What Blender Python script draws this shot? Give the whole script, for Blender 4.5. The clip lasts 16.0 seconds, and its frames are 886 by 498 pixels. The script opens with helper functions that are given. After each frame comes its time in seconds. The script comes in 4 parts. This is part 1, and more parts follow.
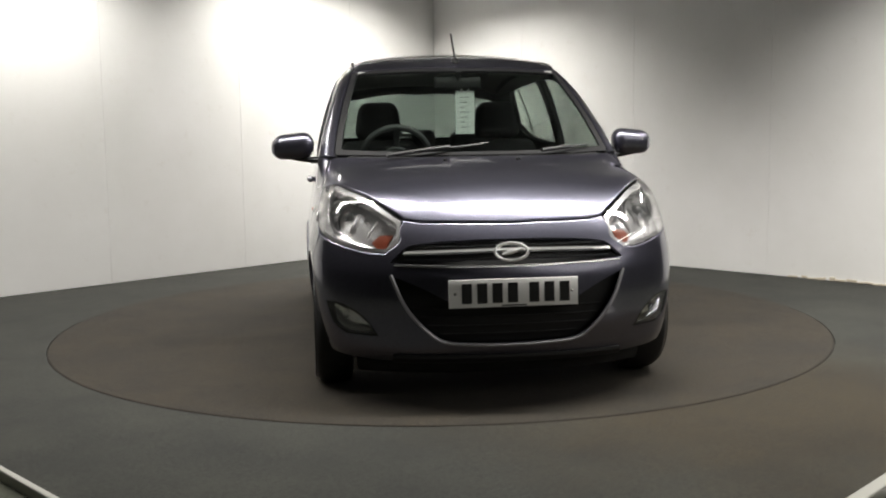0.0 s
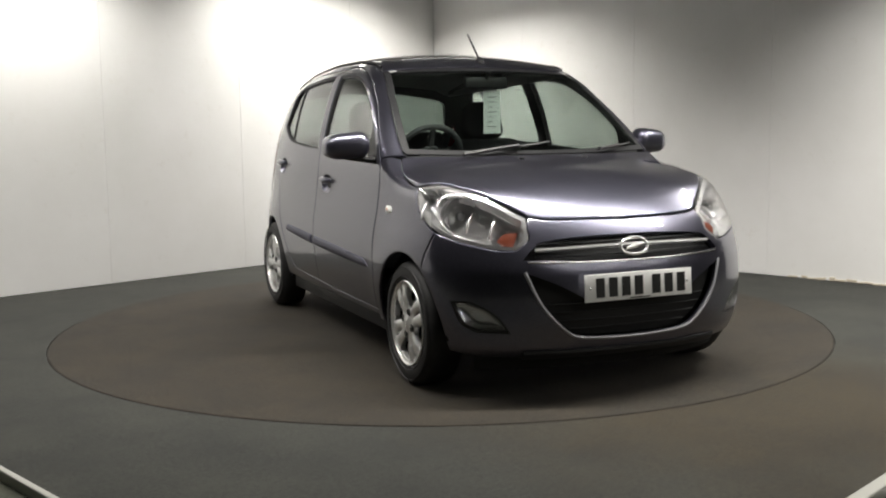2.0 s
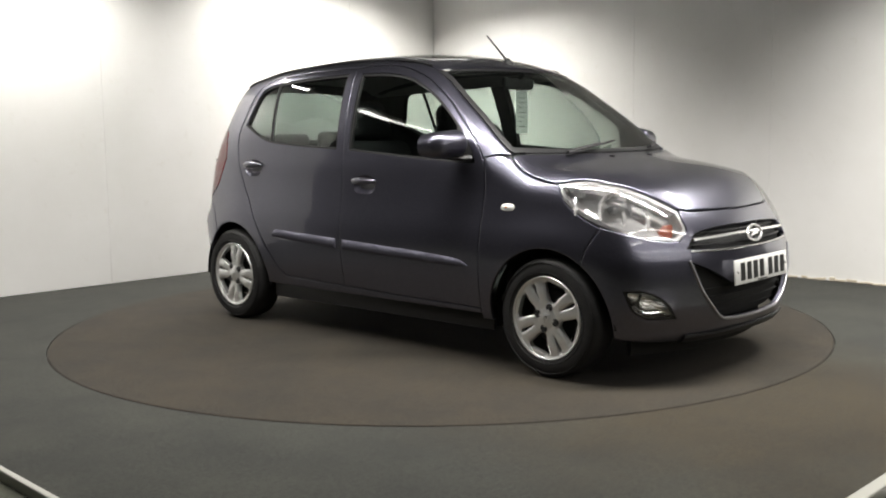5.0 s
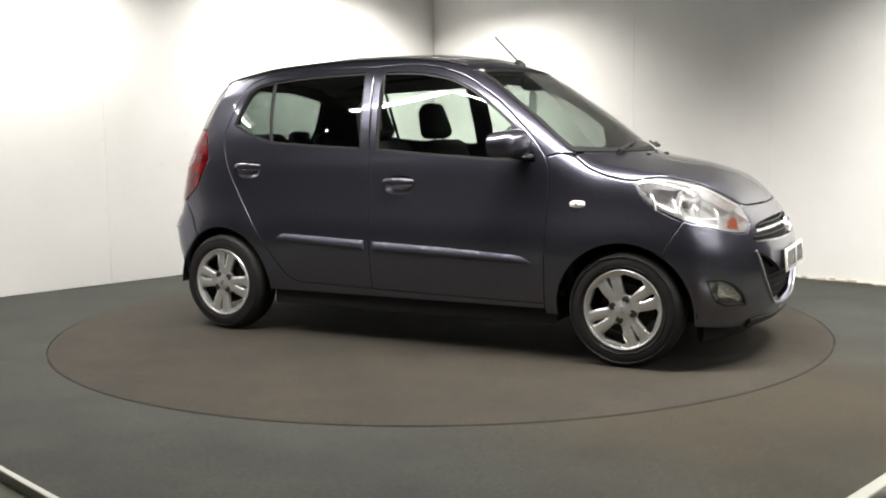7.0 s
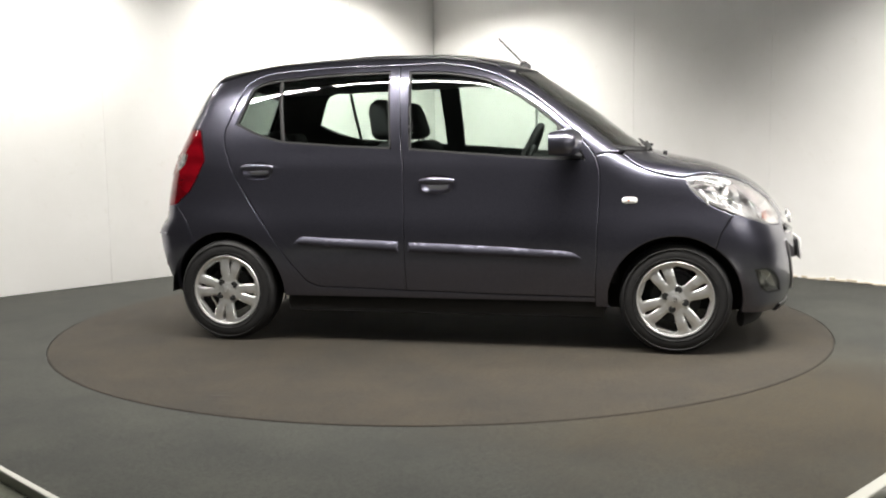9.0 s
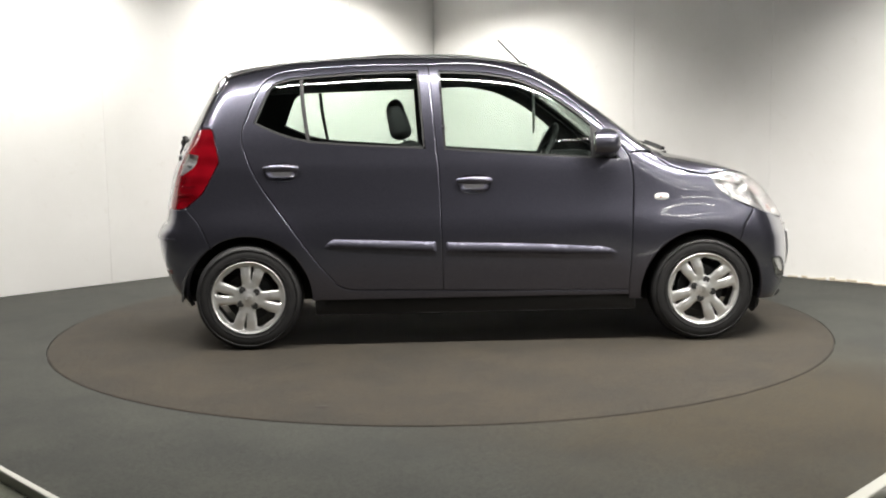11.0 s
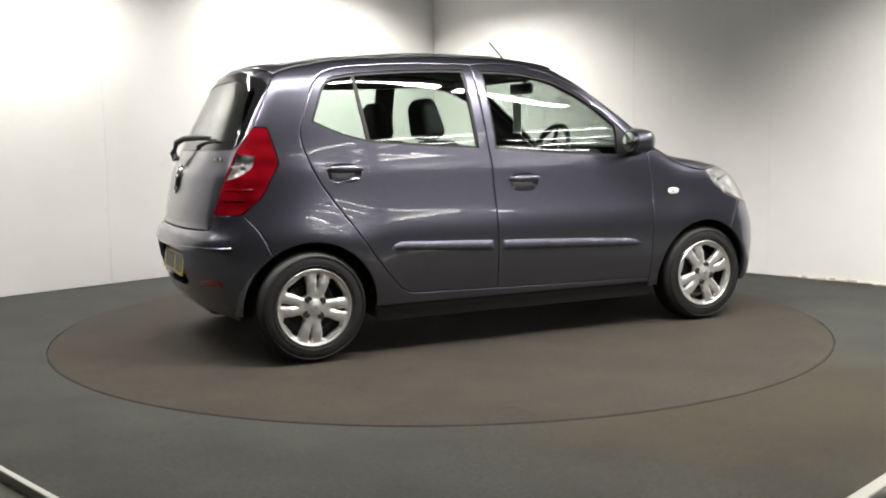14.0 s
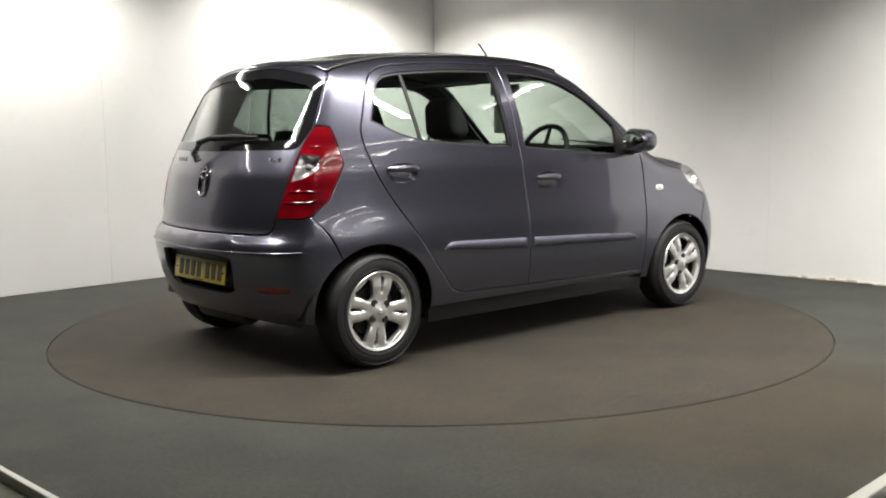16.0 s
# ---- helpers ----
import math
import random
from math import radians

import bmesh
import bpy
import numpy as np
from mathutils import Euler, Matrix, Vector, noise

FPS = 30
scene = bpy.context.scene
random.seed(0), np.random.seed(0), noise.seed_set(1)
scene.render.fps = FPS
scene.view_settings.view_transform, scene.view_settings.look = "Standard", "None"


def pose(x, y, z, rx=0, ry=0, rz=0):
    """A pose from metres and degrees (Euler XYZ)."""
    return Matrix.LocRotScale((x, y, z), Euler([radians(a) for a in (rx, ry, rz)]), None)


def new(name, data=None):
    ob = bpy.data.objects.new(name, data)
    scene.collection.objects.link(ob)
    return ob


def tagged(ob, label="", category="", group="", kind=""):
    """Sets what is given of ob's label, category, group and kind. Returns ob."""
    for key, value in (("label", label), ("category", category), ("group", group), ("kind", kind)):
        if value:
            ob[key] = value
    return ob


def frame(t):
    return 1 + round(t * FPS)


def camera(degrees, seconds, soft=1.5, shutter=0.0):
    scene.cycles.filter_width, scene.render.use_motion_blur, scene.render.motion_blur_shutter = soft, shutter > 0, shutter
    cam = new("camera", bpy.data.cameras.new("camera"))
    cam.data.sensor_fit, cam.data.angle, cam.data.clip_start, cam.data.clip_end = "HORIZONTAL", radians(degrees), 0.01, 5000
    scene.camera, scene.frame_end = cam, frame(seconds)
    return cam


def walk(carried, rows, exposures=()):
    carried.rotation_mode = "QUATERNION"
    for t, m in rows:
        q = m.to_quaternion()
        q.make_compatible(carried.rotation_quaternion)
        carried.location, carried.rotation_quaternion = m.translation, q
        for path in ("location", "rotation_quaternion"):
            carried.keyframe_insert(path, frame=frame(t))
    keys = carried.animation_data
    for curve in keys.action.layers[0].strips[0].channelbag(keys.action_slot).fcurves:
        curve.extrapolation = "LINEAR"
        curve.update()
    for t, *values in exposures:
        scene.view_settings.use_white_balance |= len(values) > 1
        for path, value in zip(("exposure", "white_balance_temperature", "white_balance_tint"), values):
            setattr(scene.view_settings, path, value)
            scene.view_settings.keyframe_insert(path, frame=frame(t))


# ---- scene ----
TURN = [(0.0, -82.5), (1.0, -74.6), (2.0, -66.7), (3.0, -58.9), (4.0, -51.1), (5.0, -43.4), (6.0, -35.7), (7.0, -28.0), (8.0, -20.4), (9.0, -12.8),
        (10.0, -5.3), (11.0, 2.2), (12.0, 9.7), (13.0, 17.35), (14.0, 25.0), (15.0, 32.8), (16.0, 40.7)]
CAR_X, CAR_Y = 0.168, 0.030

EXPOSURES = [(0.0, -0.42), (2.0, -0.40), (4.0, -0.30), (6.5, 0.13), (9.0, 0.22), (12.0, 0.19), (14.0, 0.03), (16.0, -0.04)]
cam = camera(47.72, 16.0, soft=2.0)
CAM_POSE = pose(0, -5.891, 1.100, 90 - 6.508, 0, -0.189) @ pose(0, 0, 0, 0, 0, -0.817)
walk(cam, [(0.0, CAM_POSE), (16.0, CAM_POSE)], EXPOSURES)

# ---- light: bare fluorescent tubes above the booth ----
world = bpy.data.worlds.new("world")
scene.world = world
world.use_nodes = True
world.node_tree.nodes["Background"].inputs["Color"].default_value = (0.9, 0.95, 1.0, 1)
world.node_tree.nodes["Background"].inputs["Strength"].default_value = 0.02


def area(name, m, sx, sy, watts, colour=(1.0, 0.97, 0.90), spread=180):
    d = bpy.data.lights.new(name, "AREA")
    d.shape, d.size, d.size_y, d.energy, d.color, d.spread = "RECTANGLE", sx, sy, watts, colour, radians(spread)
    ob = new(name, d)
    ob.matrix_world = m
    return ob

# ---- materials ----
def material(name, colour, rough=0.5, metal=0.0, **more):
    m = bpy.data.materials.new(name)
    m.use_nodes = True
    b = m.node_tree.nodes["Principled BSDF"]
    b.inputs["Base Color"].default_value = (*colour, 1)
    b.inputs["Roughness"].default_value = rough
    b.inputs["Metallic"].default_value = metal
    for key, value in more.items():
        b.inputs[key.replace("_", " ")].default_value = value
    return m


def node(m, kind, **inputs):
    n = m.node_tree.nodes.new(kind)
    for key, value in inputs.items():
        n.inputs[key.replace("_", " ")].default_value = value
    return n


def coords(m):
    return m.node_tree.nodes.new("ShaderNodeTexCoord").outputs["Object"]


def noise_of(m, scale, detail=4, rough=0.55):
    n = node(m, "ShaderNodeTexNoise", Scale=scale, Detail=detail, Roughness=rough)
    m.node_tree.links.new(coords(m), n.inputs["Vector"])
    return n.outputs["Fac"]


def ramp(m, fac, stops):
    r = m.node_tree.nodes.new("ShaderNodeValToRGB")
    e = r.color_ramp.elements
    while len(e) < len(stops):
        e.new(0.5)
    for el, (at, c) in zip(e, stops):
        el.position, el.color = at, (*c, 1)
    m.node_tree.links.new(fac, r.inputs["Fac"])
    return r.outputs["Color"]


def mix(m, a, b, fac, kind="MIX"):
    n = m.node_tree.nodes.new("ShaderNodeMix")
    n.data_type, n.blend_type = "RGBA", kind
    for sock, v in ((n.inputs["Factor"], fac), (n.inputs["A"], a), (n.inputs["B"], b)):
        if isinstance(v, (int, float)):
            sock.default_value = v
        elif isinstance(v, tuple):
            sock.default_value = (*v, 1)
        else:
            m.node_tree.links.new(v, sock)
    return n.outputs["Result"]


def put(m, name, out):
    m.node_tree.links.new(out, m.node_tree.nodes["Principled BSDF"].inputs[name])


def bump(m, height, strength, distance=0.01):
    n = node(m, "ShaderNodeBump", Strength=strength, Distance=distance)
    m.node_tree.links.new(height, n.inputs["Height"])
    put(m, "Normal", n.outputs["Normal"])


def make_wall():
    m = material("wall_paint", (0.80, 0.795, 0.775), 0.62)
    big = ramp(m, noise_of(m, 1.1, 5, 0.6), [(0.3, (0.76, 0.755, 0.73)), (0.7, (0.83, 0.825, 0.81))])
    scuff = ramp(m, noise_of(m, 9.0, 6, 0.7), [(0.60, (1, 1, 1)), (0.78, (0.86, 0.84, 0.80))])
    put(m, "Base Color", mix(m, big, scuff, 0.5, "MULTIPLY"))
    bump(m, noise_of(m, 160, 3), 0.12, 0.003)
    return m


def make_carpet(name, dark, light, worn):
    m = material(name, light, 0.95)
    fine = ramp(m, noise_of(m, 260, 3, 0.7), [(0.3, dark), (0.7, light)])
    fine = mix(m, fine, ramp(m, noise_of(m, 55, 4, 0.7), [(0.32, (0.52, 0.52, 0.52)), (0.68, (1.4, 1.4, 1.4))]), 0.9, "MULTIPLY")
    patch = ramp(m, noise_of(m, 2.1, 7, 0.68), [(0.33, (0.50, 0.51, 0.52)), (0.64, worn)])
    put(m, "Base Color", mix(m, fine, patch, 0.9, "MULTIPLY"))
    bump(m, noise_of(m, 420, 2), 0.6, 0.004)
    return m


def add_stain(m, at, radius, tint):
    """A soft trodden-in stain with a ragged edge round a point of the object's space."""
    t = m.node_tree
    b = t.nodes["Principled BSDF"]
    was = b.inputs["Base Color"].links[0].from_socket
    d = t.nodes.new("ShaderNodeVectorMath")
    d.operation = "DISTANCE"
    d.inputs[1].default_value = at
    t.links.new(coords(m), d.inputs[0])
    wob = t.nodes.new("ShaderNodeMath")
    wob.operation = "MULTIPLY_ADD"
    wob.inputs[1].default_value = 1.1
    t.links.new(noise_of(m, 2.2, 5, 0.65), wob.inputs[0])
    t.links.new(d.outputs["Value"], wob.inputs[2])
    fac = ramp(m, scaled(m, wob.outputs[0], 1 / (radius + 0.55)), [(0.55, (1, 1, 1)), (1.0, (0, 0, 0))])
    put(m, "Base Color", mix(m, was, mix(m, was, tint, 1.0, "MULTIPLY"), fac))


def scaled(m, value, by):
    n = m.node_tree.nodes.new("ShaderNodeMath")
    n.operation = "MULTIPLY"
    n.inputs[1].default_value = by
    m.node_tree.links.new(value, n.inputs[0])
    return n.outputs[0]


def make_paint(name="grey_metallic_paint", rough=0.28, coat=1.0):
    m = material(name, (0.125, 0.125, 0.150), rough, 0.92, Coat_Weight=coat, Coat_Roughness=0.02, Coat_IOR=1.5)
    flake = ramp(m, noise_of(m, 1500, 1), [(0.35, (0.102, 0.102, 0.132)), (0.7, (0.178, 0.176, 0.226))])
    grain = ramp(m, noise_of(m, 190, 3, 0.7), [(0.35, (0.80, 0.80, 0.80)), (0.70, (1.18, 1.18, 1.18))])
    put(m, "Base Color", mix(m, flake, grain, 1.0, "MULTIPLY"))
    bump(m, noise_of(m, 7.0, 2, 0.5), 0.10, 0.004)
    return m


def make_glass(name, tint, rough=0.0):
    m = material(name, tint, rough, 0.0, IOR=1.45)
    m.node_tree.nodes["Principled BSDF"].inputs["Transmission Weight"].default_value = 1.0
    return m


def make_pane(name, tint):
    """Thin glazing: straight through, with a mirror on top that grows at grazing angles."""
    m = bpy.data.materials.new(name)
    m.use_nodes = True
    t = m.node_tree
    t.nodes.remove(t.nodes["Principled BSDF"])
    clear, gloss, mixer = t.nodes.new("ShaderNodeBsdfTransparent"), t.nodes.new("ShaderNodeBsdfGlossy"), t.nodes.new("ShaderNodeMixShader")
    face, power, gain = t.nodes.new("ShaderNodeLayerWeight"), t.nodes.new("ShaderNodeMath"), t.nodes.new("ShaderNodeMath")
    power.operation, gain.operation = "POWER", "MULTIPLY_ADD"
    power.inputs[1].default_value, gain.inputs[1].default_value, gain.inputs[2].default_value = 3.3, 0.90, 0.065
    t.links.new(face.outputs["Facing"], power.inputs[0])
    t.links.new(power.outputs[0], gain.inputs[0])
    clear.inputs["Color"].default_value = (*tint, 1)
    gloss.inputs["Roughness"].default_value = 0.01
    t.links.new(gain.outputs[0], mixer.inputs[0])
    t.links.new(clear.outputs[0], mixer.inputs[1])
    t.links.new(gloss.outputs[0], mixer.inputs[2])
    t.links.new(mixer.outputs[0], t.nodes["Material Output"].inputs["Surface"])
    return m


def make_glow(name, colour, strength):
    m = material(name, (0.9, 0.9, 0.9), 0.4)
    b = m.node_tree.nodes["Principled BSDF"]
    b.inputs["Emission Color"].default_value = (*colour, 1)
    b.inputs["Emission Strength"].default_value = strength
    return m


def make_tyre():
    m = material("tyre_rubber", (0.012, 0.012, 0.012), 0.6)
    put(m, "Base Color", ramp(m, noise_of(m, 30, 5), [(0.35, (0.005, 0.005, 0.006)), (0.75, (0.014, 0.0135, 0.013))]))
    bump(m, noise_of(m, 120, 3), 0.2, 0.002)
    return m


def make_alloy():
    m = material("silver_alloy", (0.80, 0.80, 0.79), 0.30, 0.85, Coat_Weight=0.5, Coat_Roughness=0.1)
    put(m, "Base Color", ramp(m, noise_of(m, 18, 5), [(0.3, (0.84, 0.84, 0.83)), (0.7, (0.92, 0.92, 0.91))]))
    return m


def make_fabric():
    m = material("seat_fabric", (0.018, 0.018, 0.02), 0.9)
    put(m, "Base Color", ramp(m, noise_of(m, 220, 3), [(0.3, (0.020, 0.020, 0.022)), (0.7, (0.045, 0.045, 0.050))]))
    bump(m, noise_of(m, 500, 2), 0.4, 0.002)
    return m


WALL = make_wall()
CARPET = make_carpet("grey_carpet", (0.0188, 0.0200, 0.0166), (0.0425, 0.0445, 0.0365), (1.0, 0.99, 0.96))
DISC_CARPET = make_carpet("brown_carpet", (0.0184, 0.0152, 0.0100), (0.0376, 0.0308, 0.0200), (1.04, 0.97, 0.87))
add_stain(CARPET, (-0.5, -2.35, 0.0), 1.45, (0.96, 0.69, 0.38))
PAINT = make_paint()
MOULDING = make_paint("grey_painted_plastic", 0.58, 0.10)
PANE = make_pane("side_glass", (0.86, 0.90, 0.875))
PANE_REAR = make_pane("rear_glass", (0.50, 0.54, 0.52))
LENS = make_pane("clear_lens", (0.965, 0.965, 0.965))
BLACK = material("black_plastic", (0.012, 0.012, 0.013), 0.45)
MATT = material("matt_black", (0.010, 0.010, 0.010), 0.8)
RUBBER = material("black_rubber", (0.015, 0.015, 0.016), 0.6)
TRIM = material("interior_trim", (0.040, 0.040, 0.043), 0.6)
HEADLINING = material("grey_headlining", (0.36, 0.36, 0.35), 0.9)
CHROME = material("chrome", (0.80, 0.80, 0.80), 0.10, 1.0)
SATIN = material("satin_silver", (0.62, 0.62, 0.62), 0.25, 1.0)
TYRE, ALLOY, FABRIC = make_tyre(), make_alloy(), make_fabric()
PLATE_WHITE = material("white_plate", (0.78, 0.78, 0.76), 0.35)
PLATE_YELLOW = material("yellow_plate", (0.36, 0.28, 0.03), 0.35)
INK = material("black_ink", (0.012, 0.012, 0.012), 0.4)
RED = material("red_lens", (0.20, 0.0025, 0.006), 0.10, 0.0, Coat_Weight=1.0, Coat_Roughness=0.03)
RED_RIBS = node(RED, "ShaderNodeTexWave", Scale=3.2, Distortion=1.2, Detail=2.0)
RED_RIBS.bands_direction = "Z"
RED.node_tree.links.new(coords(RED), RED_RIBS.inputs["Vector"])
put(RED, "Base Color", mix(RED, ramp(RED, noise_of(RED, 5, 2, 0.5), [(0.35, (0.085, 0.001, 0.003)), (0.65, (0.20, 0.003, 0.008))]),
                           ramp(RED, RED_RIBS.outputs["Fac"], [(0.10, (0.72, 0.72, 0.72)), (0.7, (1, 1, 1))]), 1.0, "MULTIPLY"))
DARK_RED = material("dark_red_lens", (0.16, 0.006, 0.008), 0.15, 0.0, Coat_Weight=1.0, Coat_Roughness=0.03)
AMBER = material("amber_bulb", (0.50, 0.11, 0.03), 0.25)
ALUMINIUM = material("aluminium", (0.33, 0.33, 0.30), 0.45, 0.7)
TORN = material("stained_sealant", (0.52, 0.46, 0.36), 0.8)
RIM_DIRT = material("dark_brown_dirt", (0.022, 0.018, 0.014), 0.95)
WHITE = material("white_enamel", (0.78, 0.78, 0.76), 0.35)
TUBE = make_glow("lit_tube", (1.0, 0.97, 0.92), 8.0)
CEILING = material("ceiling_paint", (0.07, 0.07, 0.07), 0.9)
BACK_WALL = material("dark_wall", (0.10, 0.10, 0.10), 0.9)
LOWER_FLOOR = make_carpet("olive_floor", (0.055, 0.059, 0.040), (0.095, 0.099, 0.074), (1.0, 1.0, 0.95))

# ---- building blocks ----
def mesh_object(name, bm, mat, parent=None, label="", smooth=False):
    me = bpy.data.meshes.new(name)
    bmesh.ops.recalc_face_normals(bm, faces=bm.faces)
    bm.to_mesh(me)
    bm.free()
    for m in (mat if isinstance(mat, (list, tuple)) else [mat]):
        me.materials.append(m)
    if smooth:
        me.shade_smooth()
        me.set_sharp_from_angle(angle=radians(35))
    ob = new(name, me)
    ob.parent = parent
    if label:
        tagged(ob, label)
    return ob


def part(name, bm, mat, parent, label="", smooth=True):
    return mesh_object(name, bm, mat, parent, label, smooth)


def box(bm, lo, hi, bevel=0.0, m=None, segments=2):
    """An upright block from corner to corner, its edges rounded."""
    made = bmesh.ops.create_cube(bm, size=1.0)["verts"]
    size = [b - a for a, b in zip(lo, hi)]
    mid = [(a + b) / 2 for a, b in zip(lo, hi)]
    bmesh.ops.scale(bm, vec=size, verts=made)
    bmesh.ops.translate(bm, vec=mid, verts=made)
    if bevel:
        edges = list({e for v in made for e in v.link_edges})
        out = bmesh.ops.bevel(bm, geom=edges, offset=bevel, segments=segments, profile=0.5, affect="EDGES")
        made = list({v for f in out["faces"] for v in f.verts} | {v for v in made if v.is_valid})
    if m is not None:
        bmesh.ops.transform(bm, matrix=m, verts=made)
    return made


def lathe(bm, profile, m, steps=48, closed=False):
    """Turn (radius, along) points round the z axis, then place by m."""
    rings = [[bm.verts.new(m @ Vector((r * math.cos(a), r * math.sin(a), z))) for r, z in profile]
             for a in (2 * math.pi * i / steps for i in range(steps))]
    n = len(profile)
    for i in range(steps):
        a, b = rings[i], rings[(i + 1) % steps]
        for j in range(n if closed else n - 1):
            bm.faces.new((a[j], b[j], b[(j + 1) % n], a[(j + 1) % n]))
    return rings


def sweep(bm, points, radius, sides=8, squash=1.0):
    """A rod along points; radius may be one number or one per point."""
    pts = [Vector(p) for p in points]
    rs = radius if isinstance(radius, (list, tuple)) else [radius] * len(pts)
    rings = []
    for i, p in enumerate(pts):
        d = (pts[min(i + 1, len(pts) - 1)] - pts[max(i - 1, 0)]).normalized()
        up = Vector((0, 0, 1)) if abs(d.z) < 0.95 else Vector((1, 0, 0))
        a = d.cross(up).normalized()
        b = a.cross(d)
        rings.append([bm.verts.new(p + rs[i] * (math.cos(t) * a + squash * math.sin(t) * b)) for t in (2 * math.pi * k / sides for k in range(sides))])
    for r, s in zip(rings, rings[1:]):
        for k in range(sides):
            bm.faces.new((r[k], r[(k + 1) % sides], s[(k + 1) % sides], s[k]))
    bm.faces.new(rings[0])
    bm.faces.new(rings[-1])


# ---- the booth: a square, 6 m a side, seen into its far corner ----
HALF = 2.955
BOOTH = pose(-0.03, 0.03, 0, 0, 0, 45)     # its x axis points to the right and away, its y axis to the left and away
HIGH = 2.95
DECK_LEFT, DECK_RIGHT = 2.893, 3.022     # how far the carpeted deck reaches to its two open edges


def setting(name, lo, hi, mat, label, category, bevel=0.0, m=BOOTH):
    bm = bmesh.new()
    box(bm, lo, hi, bevel)
    ob = mesh_object(name, bm, mat)
    ob.matrix_world = m
    return tagged(ob, label, category, kind="structure")


def booth_floor():
    """The carpeted deck with a round opening in which the turntable sits."""
    bm = bmesh.new()
    n, r = 360, 2.1925
    inner = BOOTH.inverted() @ Vector((0, 0, 0))
    ring, edge, low = [], [], []
    for i in range(n):
        a = 2 * math.pi * (i + 0.5) / n
        c, s = math.cos(a), math.sin(a)
        ring.append(bm.verts.new((inner.x + r * c, inner.y + r * s, 0)))
        low.append(bm.verts.new((inner.x + r * c, inner.y + r * s, -0.06)))
        k = min((HALF if c > 0 else DECK_LEFT) / max(abs(c), 1e-6), (HALF if s > 0 else DECK_RIGHT) / max(abs(s), 1e-6))
        edge.append(bm.verts.new((k * c, k * s, 0)))
    for i in range(n):
        j = (i + 1) % n
        bm.faces.new((ring[i], edge[i], edge[j], ring[j]))
        bm.faces.new((low[i], ring[i], ring[j], low[j]))
    bm.faces.new(low)
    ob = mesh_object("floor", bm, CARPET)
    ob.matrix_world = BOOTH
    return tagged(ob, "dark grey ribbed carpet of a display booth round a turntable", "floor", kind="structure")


SPOTS = [(-0.560, -1.876, 0.028)]


def turntable():
    bm = bmesh.new()
    lathe(bm, [(0.0, 0.003), (1.0, 0.003), (2.181, 0.003), (2.186, -0.001), (2.186, -0.05)], Matrix(), 160)
    bmesh.ops.remove_doubles(bm, verts=bm.verts, dist=1e-4)
    root = tagged(new("turntable"), "round brown carpeted turntable set flush into the floor", "turntable")
    part("top_carpet", bm, DISC_CARPET, root, smooth=False)
    bm = bmesh.new()
    lathe(bm, [(2.186, -0.05), (2.186, 0.001), (2.1885, 0.001), (2.1885, -0.05)], Matrix(), 160)
    part("edge_band", bm, RIM_DIRT, root, "thin dark band round the rim")
    bm = bmesh.new()
    for x, y, r in SPOTS:
        lathe(bm, [(0.0, 0.0052), (r, 0.0046), (r * 1.25, 0.0030)], Matrix.Translation((x, y, 0)) @ Matrix.Diagonal((1, 0.55, 1, 1)), 14)
    part("dark_spot", bm, RIM_DIRT, root, "small dark oil spot")
    return root


booth_floor()
wall_l = setting("wall_left", (-HALF - 0.1, HALF + 0.012, 0.0), (HALF + 0.1, HALF + 0.1, HIGH), WALL, "plain white painted booth wall with faint scuffs", "wall")
wall_r = setting("wall_right", (HALF + 0.012, -HALF - 0.1, 0.0), (HALF + 0.1, HALF + 0.012, HIGH), WALL, "plain white painted booth wall with faint scuffs", "wall")


def boards(wall, joints, left):
    """Painted boards, butted with a hairline joint."""
    for a, b in zip(joints, joints[1:]):
        bm = bmesh.new()
        if left:
            box(bm, (a + 0.0007, HALF, 0.003), (b - 0.0007, HALF + 0.012, HIGH), 0.0012, segments=1)
        else:
            box(bm, (HALF, a + 0.0007, 0.003), (HALF + 0.012, b - 0.0007, HIGH), 0.0012, segments=1)
        ob = mesh_object("wall_board", bm, WALL, wall)


boards(wall_l, [-HALF - 0.1, -1.78, -0.56, 0.66, 1.88, HALF - 0.002], True)
boards(wall_r, [-HALF - 0.1, -1.84, -0.62, 0.60, 1.82, HALF - 0.002], False)
HALL = pose(0, -6.0, 0)
setting("ground", (-9, -9, -0.09), (9, 11.5, -0.028), LOWER_FLOOR, "dull olive floor round the raised booth", "floor", m=HALL)
setting("ceiling", (-9, -9, HIGH), (9, 11.5, HIGH + 0.1), CEILING, "dark plain ceiling above the booth", "ceiling", m=HALL)
setting("wall_back_1", (-9, -9.1, -0.1), (9, -9, HIGH), BACK_WALL, "dark plain wall at the hall's far end", "wall", m=HALL)
setting("wall_back_2", (-9.1, -9, -0.1), (-9, 11.5, HIGH), BACK_WALL, "dark plain wall along the hall", "wall", m=HALL)
setting("wall_back_3", (9, -9, -0.1), (9.1, 11.5, HIGH), BACK_WALL, "dark plain wall along the hall", "wall", m=HALL)
setting("wall_back_4", (-9, 11.5, -0.1), (9, 11.6, HIGH), BACK_WALL, "dark plain wall behind the booth", "wall", m=HALL)
setting("edging_1", (-DECK_LEFT - 0.026, -DECK_RIGHT - 0.05, -0.10), (-DECK_LEFT, HALF, 0.010), ALUMINIUM, "ribbed aluminium edging along the carpeted deck", "edging", 0.006)
